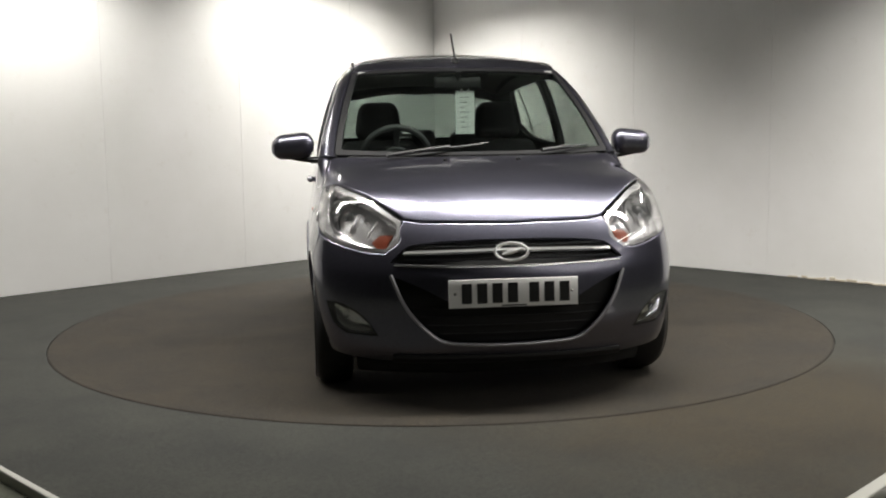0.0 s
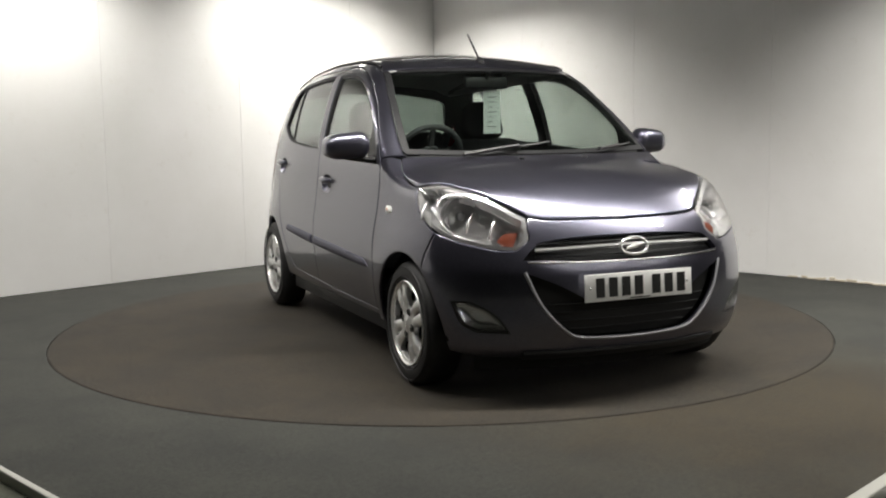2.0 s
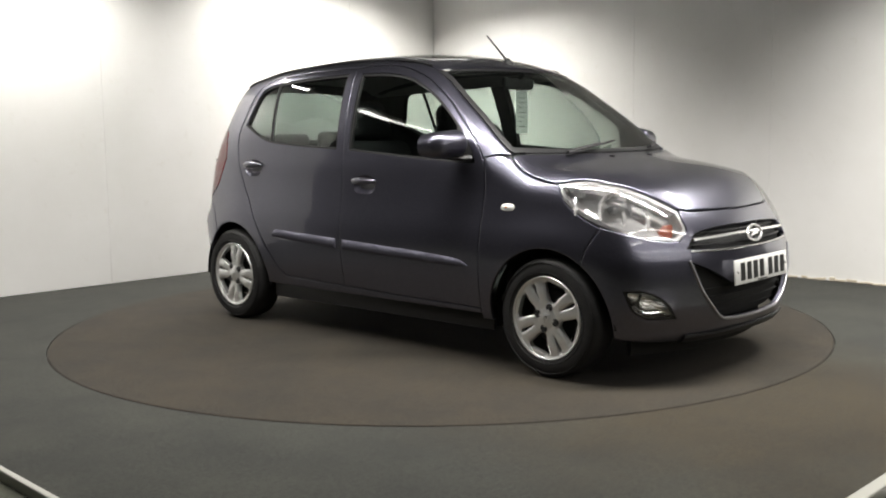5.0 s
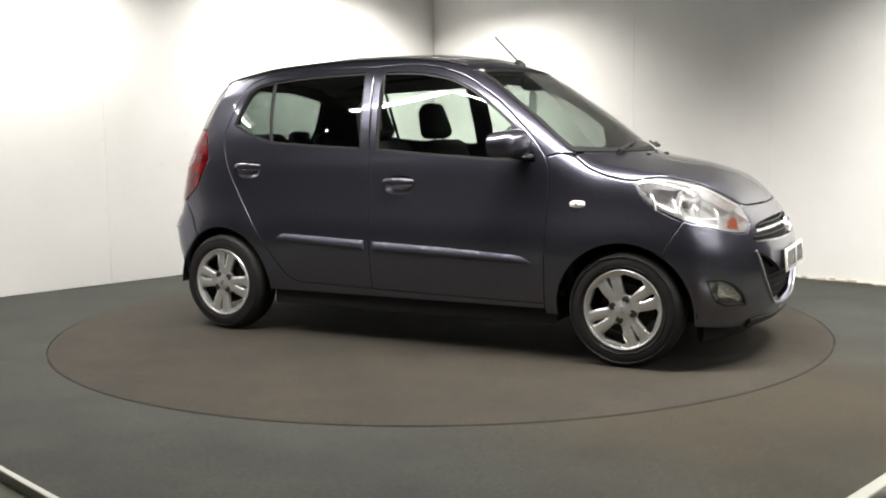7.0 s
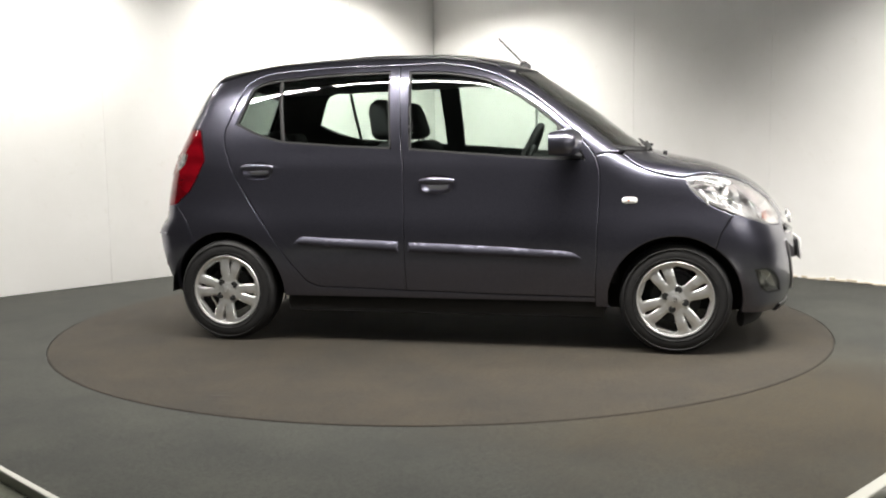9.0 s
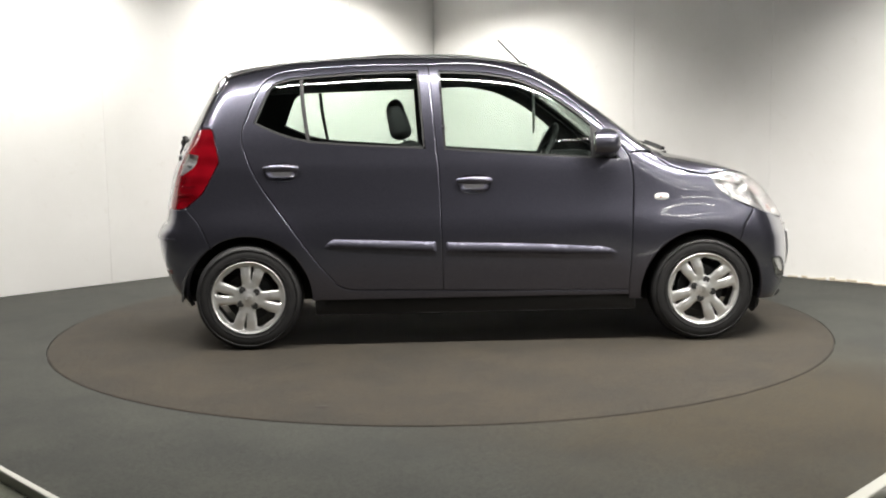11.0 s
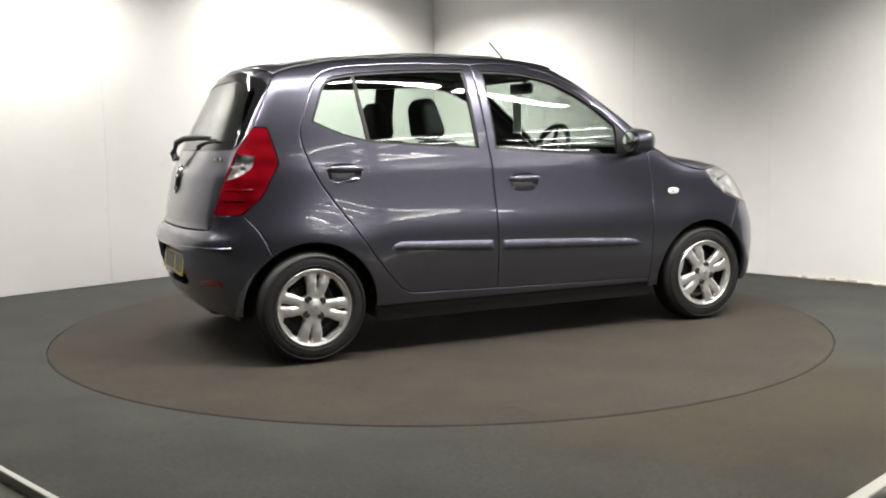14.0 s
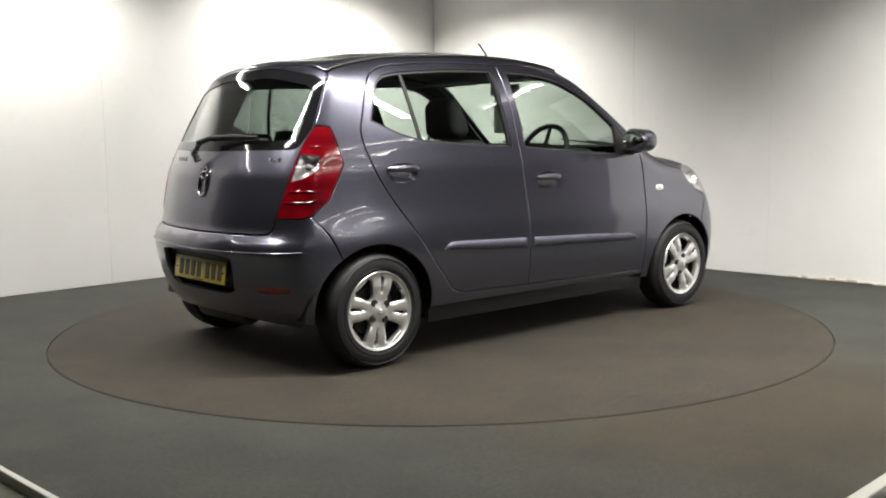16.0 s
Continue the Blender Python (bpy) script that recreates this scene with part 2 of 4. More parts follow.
setting("edging_2", (-DECK_LEFT, -DECK_RIGHT - 0.050, -0.10), (HALF, -DECK_RIGHT, 0.010), ALUMINIUM, "ribbed aluminium edging along the carpeted deck", "edging", 0.006)
TABLE = turntable()


def peeling_strip():
    """Torn pale paper along the foot of the right-hand wall."""
    rng = random.Random(5)
    bm = bmesh.new()
    y = -1.75
    while y < -0.86:
        w = rng.uniform(0.02, 0.09)
        box(bm, (HALF - rng.uniform(0.004, 0.016), y, 0.001), (HALF - 0.001, y + w, rng.uniform(0.008, 0.028)), 0.002,
            Matrix.Translation((0, 0, 0.002)) @ Matrix.Translation((HALF, y, 0)) @ pose(0, 0, 0, rng.uniform(-6, 6), 0, rng.uniform(-3, 3)) @ Matrix.Translation((-HALF, -y, 0)))
        y += w + rng.choice((0.0, 0.005, 0.03))
    ob = mesh_object("peeling_trim", bm, TORN)
    ob.matrix_world = BOOTH
    return tagged(ob, "torn pale sealing strip along the wall's foot", "trim", kind="structure")


peeling_strip()
bm = bmesh.new()
box(bm, (-0.35, -DECK_RIGHT - 0.40, -0.10), (0.42, -DECK_RIGHT - 0.07, -0.012), 0.01)
side_board = mesh_object("floor_board", bm, WHITE)
side_board.matrix_world = BOOTH @ pose(-0.75, 0, 0)
tagged(side_board, "low white board on the floor beside the deck", "board")


def tube_light(m, length=1.5, watts=60, spread=150, width=0.05):
    """A fluorescent batten with its lit tube, and the light that it sheds downwards."""
    root = tagged(new("ceiling_light"), "white fluorescent batten with one lit tube", "ceiling light", "tube lights of the hall")
    root.matrix_world = m
    bm = bmesh.new()
    box(bm, (-length / 2, -0.035, 0.03), (length / 2, 0.035, 0.09), 0.008)
    part("housing", bm, WHITE, root)
    bm = bmesh.new()
    lathe(bm, [(0.0, -length / 2 + 0.03), (0.014, -length / 2 + 0.03), (0.014, length / 2 - 0.03), (0.0, length / 2 - 0.03)],
          pose(0, 0, 0.005) @ pose(0, 0, 0, 0, 90, 0), 10)
    part("tube", bm, TUBE, root, "lit white tube")
    for s in (-1, 1):
        bm = bmesh.new()
        box(bm, (s * (length / 2 - 0.02) - 0.012, -0.02, -0.015), (s * (length / 2 - 0.02) + 0.012, 0.02, 0.04), 0.004)
        part("lamp_holder", bm, WHITE, root)
    area("tube_glow", m @ pose(0, 0, -0.022), length - 0.08, width, watts, LAMP_COLOUR, spread)
    return root


LAMP_COLOUR = (1.0, 0.965, 0.91)
# close to the left wall, close to the right wall
for bx, watts in ((1.05, 44), (-1.15, 40), (-3.1, 10)):
    tube_light(BOOTH @ pose(bx, 2.42, 2.62), 1.2, watts, 140)
for by in (1.85, -2.35):
    tube_light(BOOTH @ pose(1.95, by, 2.75, 0, 0, 90), 1.2, 65, 125)
# one row across the hall over the car's near side, and weak rows beyond the deck's right-hand edge
for x, watts in ((-2.4, 48), (-0.8, 44), (0.8, 80), (2.4, 60)):
    tube_light(pose(x, -1.60, 2.86), 1.5, watts, 136, 0.10)
for off, watts in ((4.9, 8), (5.9, 10), (7.0, 12), (8.3, 15), (9.6, 15)):
    for k in (-1.7, 0.0, 1.7):
        tube_light(BOOTH @ pose(k - 0.2, -off, 2.86), 1.5, watts, 165, 0.03)

# ---- the car's outer skin: one rounded solid, x forward, y to its left, z up ----
def smooth_curve(points, sigma, lo, hi, n=3000):
    """A smoothed piecewise-linear curve through (at, value) points."""
    xs = np.linspace(lo, hi, n)
    ys = np.interp(xs, [p[0] for p in points], [p[1] for p in points])
    step = (hi - lo) / (n - 1)
    k = int(4 * sigma / step)
    w = np.exp(-0.5 * (np.arange(-k, k + 1) * step / sigma) ** 2)
    left = ys[0] + (ys[1] - ys[0]) * np.arange(-k, 0)
    right = ys[-1] + (ys[-1] - ys[-2]) * np.arange(1, k + 1)
    ys = np.convolve(np.concatenate([left, ys, right]), w / w.sum(), "valid")
    return lambda a: np.interp(a, xs, ys)


TOP = smooth_curve([(-2.2, 1.15), (-1.60, 1.405), (-1.36, 1.468), (-0.95, 1.527), (-0.45, 1.556), (-0.05, 1.549), (0.25, 1.513), (0.42, 1.452),
                    (0.70, 1.262), (0.98, 1.040), (1.07, 0.995), (1.20, 0.967), (1.36, 0.935), (1.51, 0.884), (1.65, 0.795), (1.74, 0.705), (2.2, 0.2)], 0.04, -2.2, 2.2)
CROWN = smooth_curve([(-2.2, 0.15), (0.15, 0.135), (0.45, 0.21), (0.9, 0.20), (1.15, 0.09), (1.5, 0.10), (2.2, 0.16)], 0.06, -2.2, 2.2)
PLAN = smooth_curve([(-2.2, 0.50), (-1.70, 0.655), (-1.50, 0.727), (-1.20, 0.775), (-0.75, 0.793), (0.0, 0.797), (0.75, 0.797), (1.20, 0.785),
                     (1.45, 0.770), (1.65, 0.742), (2.2, 0.60)], 0.10, -2.2, 2.2)
SECTION = smooth_curve([(0.0, 0.84), (0.14, 0.90), (0.24, 0.955), (0.40, 0.988), (0.52, 1.0), (0.60, 1.000), (0.66, 0.991), (0.72, 0.977), (0.78, 0.9655), (0.85, 0.954), (0.91, 0.946), (0.955, 0.939), (0.99, 0.928),
                        (1.06, 0.914), (1.12, 0.8975), (1.18, 0.878), (1.25, 0.852), (1.32, 0.8215), (1.39, 0.787), (1.45, 0.753), (1.52, 0.708), (1.6, 0.65), (1.7, 0.57)], 0.020, 0.0, 1.7)
NOSE = smooth_curve([(0.0, 1.66), (0.16, 1.73), (0.22, 1.785), (0.33, 1.812), (0.45, 1.818), (0.55, 1.808), (0.63, 1.778), (0.70, 1.748),
                     (0.78, 1.70), (1.7, 1.2)], 0.02, 0.0, 1.7)
TAIL = smooth_curve([(0.0, -1.50), (0.20, -1.60), (0.30, -1.685), (0.45, -1.738), (0.58, -1.757), (0.612, -1.750), (0.65, -1.705), (0.75, -1.693), (0.92, -1.655),
                     (1.05, -1.595), (1.20, -1.515), (1.38, -1.415), (1.7, -1.20)], 0.016, 0.0, 1.7)


def smax(a, b, k):
    h = np.maximum(k - np.abs(a - b), 0) / k
    return np.maximum(a, b) + h * h * k * 0.25


def skin(x, y, z):
    """Below zero inside the car, above zero outside."""
    ay = np.abs(y)
    lean = np.clip((z - 1.0) / 0.5, 0, 1) * np.clip((-0.6 - x) / 0.9, 0, 1) ** 2 * 0.055
    flare = 0.0
    for cx in (1.183, -1.188):
        r = np.hypot(x - cx, z - 0.262)
        flare = flare + 0.011 * np.exp(-((r - 0.325) / 0.12) ** 2) * np.clip((z - 0.15) / 0.2, 0, 1)
    side = ay - PLAN(x) * SECTION(z) + lean - flare
    top = (z - TOP(x) + CROWN(x) * ay ** 2) * 0.8
    nose = x - NOSE(z) + 0.52 * ay ** 2.6
    tail = TAIL(z) + 0.36 * ay ** 2.6 - x
    f = smax(side, top, 0.10)
    f = smax(f, nose, 0.08)
    f = smax(f, tail, 0.07)
    return smax(f, 0.155 - z, 0.05)


def drop_in(start, end):
    """Where the ways from start (outside) to end (inside) meet the skin."""
    a, b = np.array(start, float), np.array(end, float)
    for _ in range(34):
        m = (a + b) / 2
        out = (skin(m[:, 0], m[:, 1], m[:, 2]) > 0)[:, None]
        a, b = np.where(out, m, a), np.where(out, b, m)
    return (a + b) / 2


def skin_normal(p, h=0.004):
    g = np.stack([skin(*(p + d).T) - skin(*(p - d).T) for d in np.eye(3) * h], -1)
    return g / np.linalg.norm(g, axis=1)[:, None]


class Side:
    """Flat view on a flank: u along the car, v up."""
    def __init__(self, s):
        self.s = s

    def lift(self, q):
        o = np.zeros(len(q))
        return drop_in(np.stack([q[:, 0], o + self.s * 1.1, q[:, 1]], -1), np.stack([q[:, 0], o, q[:, 1]], -1))

    def flat(self, p):
        return p[:, [0, 2]]


class Top:
    def lift(self, q):
        o = np.zeros(len(q))
        return drop_in(np.stack([q[:, 0], q[:, 1], o + 1.8], -1), np.stack([q[:, 0], q[:, 1], o + 0.3], -1))

    def flat(self, p):
        return p[:, [0, 1]]


class Wrap:
    """Round an upright axis at x0: u the arc (radius 0.8 m), v up. way +1 faces forward, -1 back."""
    def __init__(self, x0, way):
        self.x0, self.way = x0, way

    def lift(self, q):
        a, o = q[:, 0] / 0.8, np.zeros(len(q))
        return drop_in(np.stack([self.x0 + self.way * 1.6 * np.cos(a), 1.6 * np.sin(a), q[:, 1]], -1), np.stack([o + self.x0, o, q[:, 1]], -1))

    def flat(self, p):
        return np.stack([0.8 * np.arctan2(p[:, 1], self.way * (p[:, 0] - self.x0)), p[:, 2]], -1)


class End:
    """Flat view on the nose (way +1) or the tail (-1): u across (y), v up."""
    def __init__(self, way):
        self.way = way

    def lift(self, q):
        o = np.zeros(len(q))
        return drop_in(np.stack([o + self.way * 2.3, q[:, 0], q[:, 1]], -1), np.stack([o, q[:, 0], q[:, 1]], -1))

    def flat(self, p):
        return p[:, [1, 2]]


RIGHT, LEFT, ABOVE = Side(-1), Side(1), Top()
FRONT_WRAP, REAR_WRAP, FRONT_END, REAR_END = Wrap(0.9, 1), Wrap(-0.9, -1), End(1), End(-1)

# ---- panels cut out of the skin ----
from mathutils.geometry import delaunay_2d_cdt


def spline(points, step=0.02):
    """A smooth open curve through the points."""
    p = np.array(points, float)
    if len(p) == 2:
        n = max(2, int(np.linalg.norm(p[1] - p[0]) / step) + 1)
        return p[0] + (p[1] - p[0]) * np.linspace(0, 1, n)[:, None]
    q = np.vstack([2 * p[0] - p[1], p, 2 * p[-1] - p[-2]])
    out = []
    for i in range(1, len(q) - 2):
        n = max(2, int(np.linalg.norm(q[i + 1] - q[i]) / step) + 1)
        t = np.linspace(0, 1, n, endpoint=False)[:, None]
        m0, m1 = (q[i + 1] - q[i - 1]) / 2, (q[i + 2] - q[i]) / 2
        h = np.linalg.norm(q[i + 1] - q[i])
        for m in (m0, m1):
            ln = np.linalg.norm(m)
            if ln > h:
                m *= h / ln
        out.append((2 * t ** 3 - 3 * t ** 2 + 1) * q[i] + (t ** 3 - 2 * t ** 2 + t) * m0 + (-2 * t ** 3 + 3 * t ** 2) * q[i + 1] + (t ** 3 - t ** 2) * m1)
    return np.vstack(out + [p[-1:]])


def outline(*segments, step=0.02):
    """A closed outline of smooth segments that meet in corners."""
    pts = np.vstack([spline(s, step) for s in segments])
    keep = np.linalg.norm(pts - np.roll(pts, 1, axis=0), axis=1) > 1e-4
    return pts[keep]


def area_of(p):
    x, y = p[:, 0], p[:, 1]
    return 0.5 * np.sum(x * np.roll(y, -1) - np.roll(x, -1) * y)


def grown(p, by):
    """The outline moved outwards by so many metres."""
    a = p if area_of(p) > 0 else p[::-1]
    e = np.roll(a, -1, axis=0) - a
    n = np.stack([e[:, 1], -e[:, 0]], -1) / np.linalg.norm(e, axis=1)[:, None]
    v = n + np.roll(n, 1, axis=0)
    v /= np.maximum(np.sum(v * v, axis=1) / 2, 0.35)[:, None]
    return a + v * by


def inside(p, poly):
    x, y = p[:, 0][:, None], p[:, 1][:, None]
    x0, y0 = poly[:, 0][None], poly[:, 1][None]
    x1, y1 = np.roll(poly[:, 0], -1)[None], np.roll(poly[:, 1], -1)[None]
    with np.errstate(divide="ignore", invalid="ignore"):
        hit = ((y0 > y) != (y1 > y)) & (x < (x1 - x0) * (y - y0) / (y1 - y0) + x0)
    return hit.sum(axis=1) % 2 == 1


def near(p, poly, d):
    return (np.linalg.norm(p[:, None] - poly[None], axis=2) < d).any(axis=1)


def triangles(rim, holes, step, ring=None):
    loops = [rim] + list(holes)
    lo, hi = rim.min(axis=0), rim.max(axis=0)
    gx, gy = np.meshgrid(np.arange(lo[0], hi[0], step), np.arange(lo[1], hi[1], step * 0.87))
    gx = gx + (np.arange(gx.shape[0]) % 2)[:, None] * step / 2
    grid = np.stack([gx.ravel(), gy.ravel()], -1)
    ok = inside(grid, rim)
    for h in holes:
        ok &= ~inside(grid, h)
    grid = grid[ok]
    for l in loops:
        grid = grid[~near(grid, l, step * 0.55)]
    pts, edges, at = [], [], 0
    for l in loops:
        edges += [(at + i, at + (i + 1) % len(l)) for i in range(len(l))]
        at += len(l)
        pts.append(l)
    if ring is not None:
        ok = inside(ring, rim) & ~near(ring, rim, 0.003)
        for h in holes:
            ok &= ~inside(ring, h) & ~near(ring, h, 0.006)
        pts.append(ring[ok])
    pts = np.vstack(pts + [grid])
    out = delaunay_2d_cdt([Vector(p) for p in pts], edges, [], 0, 1e-6)
    pts = np.array([tuple(v) for v in out[0]])
    tri = np.array([f for f in out[2] if len(f) == 3])
    mid = pts[tri].mean(axis=1)
    ok = inside(mid, rim)
    for h in holes:
        ok &= ~inside(mid, h)
    return pts, tri[ok]


def panel(name, view, rim, mat, parent, holes=(), gap=0.0018, thick=0.012, step=0.04, sink=0.0, label="", back=None, mirror=False, dome=0.0, bowl=0.0):
    """A piece of the skin inside rim, with real thickness and edges. sink: how far it lies under the skin."""
    rim = grown(rim, -gap)
    holes = [grown(h, gap if gap < 0.004 else 0.0) for h in holes]
    rounded = mat is PAINT and step > 0.03 and not (dome or bowl) and name != "tailgate"
    ring = grown(rim, -0.006) if rounded else None
    pts, tri = triangles(rim, holes, step, ring)
    used = np.unique(tri)
    remap = np.full(len(pts), -1)
    remap[used] = np.arange(len(used))
    pts, tri = pts[used], remap[tri]
    p = view.lift(pts)
    n = skin_normal(p)
    if mirror:
        p[:, 1] *= -1
        n[:, 1] *= -1
    p = p - n * sink
    flat_n = n.copy()
    if rounded:
        away = np.linalg.norm(pts[:, None] - rim[None], axis=2)
        edge = np.where(away.min(axis=1) < 1e-4)[0]
        inward = view.lift(ring[away[edge].argmin(axis=1)])
        if mirror:
            inward[:, 1] *= -1
        out = p[edge] - inward
        out /= np.maximum(np.linalg.norm(out, axis=1), 1e-6)[:, None]
        p[edge] -= n[edge] * 0.002
        n[edge] = n[edge] + 0.6 * out
        n[edge] /= np.linalg.norm(n[edge], axis=1)[:, None]
    if dome or bowl:
        d = np.min(np.linalg.norm(pts[:, None] - rim[None], axis=2), axis=1)
        p = p + n * (dome * (1 - np.exp(-d / 0.010)) - bowl * np.minimum(d / 0.028, 1) ** 0.6)[:, None]
    fn = np.cross(p[tri[:, 1]] - p[tri[:, 0]], p[tri[:, 2]] - p[tri[:, 0]])
    flip = np.sum(fn * n[tri[:, 0]], axis=1) < 0
    tri[flip] = tri[flip][:, ::-1]
    count = {}
    for a, b, c in tri:
        for e in ((a, b), (b, c), (c, a)):
            count[e] = 1
    free = [e for e in count if (e[1], e[0]) not in count]
    k = len(p)
    inner = p - flat_n * thick
    verts = list(map(tuple, p)) + list(map(tuple, inner))
    faces = [tuple(int(i) for i in t) for t in tri] + [tuple(int(i) + k for i in t[::-1]) for t in tri]
    first = len(faces)
    for a, b in free:
        faces.append((int(b), int(a), int(a) + k, int(b) + k))
    me = bpy.data.meshes.new(name)
    me.from_pydata(verts, [], faces)
    me.materials.append(mat)
    me.materials.append(back or mat)
    slot = np.zeros(len(faces), dtype=np.int32)
    slot[len(tri):first] = 1
    me.polygons.foreach_set("material_index", slot)
    me.shade_smooth()
    normals = []
    for i, f in enumerate(faces):
        if i < len(tri):
            normals += [tuple(n[j]) for j in f]
        elif i < first:
            normals += [tuple(-n[j - k]) for j in f]
        else:
            a, b, c = (Vector(verts[j]) for j in f[:3])
            normals += [tuple((b - a).cross(c - a).normalized())] * 4
    if dome or bowl:
        me.set_sharp_from_angle(angle=radians(50))
    else:
        me.normals_split_custom_set(normals)
    ob = new(name, me)
    ob.parent = parent
    if label:
        tagged(ob, label)
    return ob


def strip(name, view, line, width, mat, parent, height=0.006, sink=0.0, label="", mirror=False):
    """A moulding laid on the skin along a line in the view."""
    l = np.array(line, float)
    d = np.gradient(l, axis=0)
    d /= np.linalg.norm(d, axis=1)[:, None]
    s = np.stack([-d[:, 1], d[:, 0]], -1)
    bm = bmesh.new()
    rows = []
    for off, up in ((-0.5, -0.004), (-0.5, 0.5), (-0.3, 1.0), (0.3, 1.0), (0.5, 0.5), (0.5, -0.004)):
        q = l + s * off * width
        p = view.lift(q)
        p = p + skin_normal(p) * ((up * height if up > 0 else up) - sink)
        if mirror:
            p[:, 1] *= -1
        rows.append([bm.verts.new(v) for v in p])
    for a, b in zip(rows, rows[1:] + rows[:1]):
        for i in range(len(l) - 1):
            bm.faces.new((a[i], a[i + 1], b[i + 1], b[i]))
    for i in (0, -1):
        bm.faces.new([r[i] for r in rows])
    return part(name, bm, mat, parent, label)


def flat(view, points):
    """Points of the car's space laid out in a view."""
    return [tuple(q) for q in view.flat(np.array(points, float))]


def both(pts):
    """A right-hand half outline (y >= 0, from the middle out and back to the middle) closed by its mirror image."""
    return [(-x, y) for x, y in pts]


def arc(cx, cz, r, a0, a1, n=14):
    return [(cx + r * math.cos(radians(a)), cz + r * math.sin(radians(a))) for a in np.linspace(a0, a1, n)]


CAR = tagged(new("car"), "dark grey metallic five-door hatchback parked on the turntable", "car")

# outlines in the side view (x along the car, z up)
DOOR_FRONT = [(0.796, 0.974), (0.812, 0.90), (0.815, 0.80), (0.808, 0.642), (0.801, 0.472), (0.795, 0.277)]
DOOR_A = [(-0.238, 1.463), (-0.05, 1.470), (0.089, 1.457), (0.22, 1.424), (0.337, 1.376), (0.516, 1.261), (0.664, 1.130), (0.745, 1.045), (0.796, 0.974)]
DOOR_SILL_F = [(0.795, 0.277), (0.30, 0.283), (-0.180, 0.293)]
DOOR_SILL_R = [(-0.180, 0.293), (-0.45, 0.300), (-0.66, 0.306), (-0.727, 0.331)]
DOOR_B = [(-0.180, 0.293), (-0.187, 0.70), (-0.196, 0.95), (-0.206, 1.03), (-0.238, 1.463)]
DOOR_REAR = [(-0.727, 0.331), (-0.841, 0.468), (-0.978, 0.659), (-1.09, 0.815), (-1.150, 0.915), (-1.198, 1.040), (-1.207, 1.10), (-1.203, 1.140), (-1.185, 1.185)]
DOOR_C = [(-1.185, 1.185), (-1.150, 1.275), (-1.105, 1.365), (-1.06, 1.407), (-0.98, 1.435), (-0.85, 1.449), (-0.588, 1.463), (-0.238, 1.463)]
GLASS_F = outline([(-0.165, 1.022), (0.243, 0.990), (0.60, 0.967), (0.745, 0.963)], [(0.745, 0.963), (0.70, 1.045), (0.593, 1.158), (0.431, 1.284), (0.25, 1.377), (0.098, 1.413), (-0.03, 1.426), (-0.185, 1.430)],
                  [(-0.185, 1.430), (-0.165, 1.022)])
GLASS_R = outline([(-0.262, 1.028), (-0.50, 1.040), (-0.732, 1.056), (-0.87, 1.070), (-1.0, 1.105), (-1.145, 1.168)],
                  [(-1.145, 1.168), (-1.075, 1.335), (-1.04, 1.373), (-0.99, 1.393), (-0.88, 1.409), (-0.588, 1.428), (-0.29, 1.434)], [(-0.29, 1.434), (-0.262, 1.028)])
ARCH_F, ARCH_R = (1.183, 0.262, 0.325), (-1.188, 0.262, 0.328)
SEAM_F = [(1.374, 0.527), (1.40, 0.60), (1.455, 0.692)]
SEAM_R = [(-1.505, 0.728), (-1.43, 0.645), (-1.375, 0.531)]
# the edge between flank and roof, from the bonnet's corner to the tailgate (x, y)
RAIL = [(0.915, 0.668), (0.80, 0.652), (0.60, 0.612), (0.42, 0.568), (0.28, 0.541), (0.0, 0.531), (-0.5, 0.528), (-1.0, 0.522), (-1.20, 0.531), (-1.287, 0.540)]
LAMP_F = [(1.226, -0.732, 0.843), (1.300, -0.695, 0.843), (1.359, -0.658, 0.832), (1.503, -0.555, 0.783), (1.638, -0.420, 0.712)], \
         [(1.638, -0.420, 0.712), (1.668, -0.425, 0.672), (1.675, -0.485, 0.630)], \
         [(1.675, -0.485, 0.630), (1.640, -0.550, 0.632), (1.581, -0.613, 0.648), (1.482, -0.701, 0.682), (1.348, -0.757, 0.744), (1.27, -0.757, 0.80), (1.226, -0.732, 0.843)]
LAMP_R = [(-1.395, -0.640, 1.143), (-1.363, -0.655, 1.138), (-1.339, -0.684, 1.049), (-1.323, -0.704, 0.972)], \
         [(-1.323, -0.704, 0.972), (-1.414, -0.709, 0.812), (-1.470, -0.705, 0.765), (-1.505, -0.700, 0.738)], \
         [(-1.505, -0.700, 0.738), (-1.54, -0.68, 0.730), (-1.612, -0.570, 0.728)], \
         [(-1.612, -0.570, 0.728), (-1.563, -0.606, 0.893), (-1.505, -0.612, 1.027), (-1.429, -0.623, 1.136), (-1.395, -0.640, 1.143)]
# the line between quarter panel and tailgate, from the roof down to the lamp (y, z)
PILLAR = [(-0.540, 1.400), (-0.568, 1.350), (-0.586, 1.300), (-0.600, 1.250), (-0.611, 1.200), (-0.621, 1.150)]
PILLAR_SIDE = [(p[0], p[2]) for p in REAR_END.lift(np.array(PILLAR))]


def oval(cx, cz, rx, rz, n=28, lean=0.0, power=1.0):
    a = np.linspace(0, 2 * math.pi, n, endpoint=False)
    x = np.sign(np.cos(a)) * np.abs(np.cos(a)) ** power * rx
    z = np.sign(np.sin(a)) * np.abs(np.sin(a)) ** power * rz
    return np.stack([cx + x, cz + z + lean * x], -1)


CUP_F, CUP_R = oval(-0.012, 0.842, 0.082, 0.048, power=0.75), oval(-1.003, 0.917, 0.082, 0.046, power=0.75)


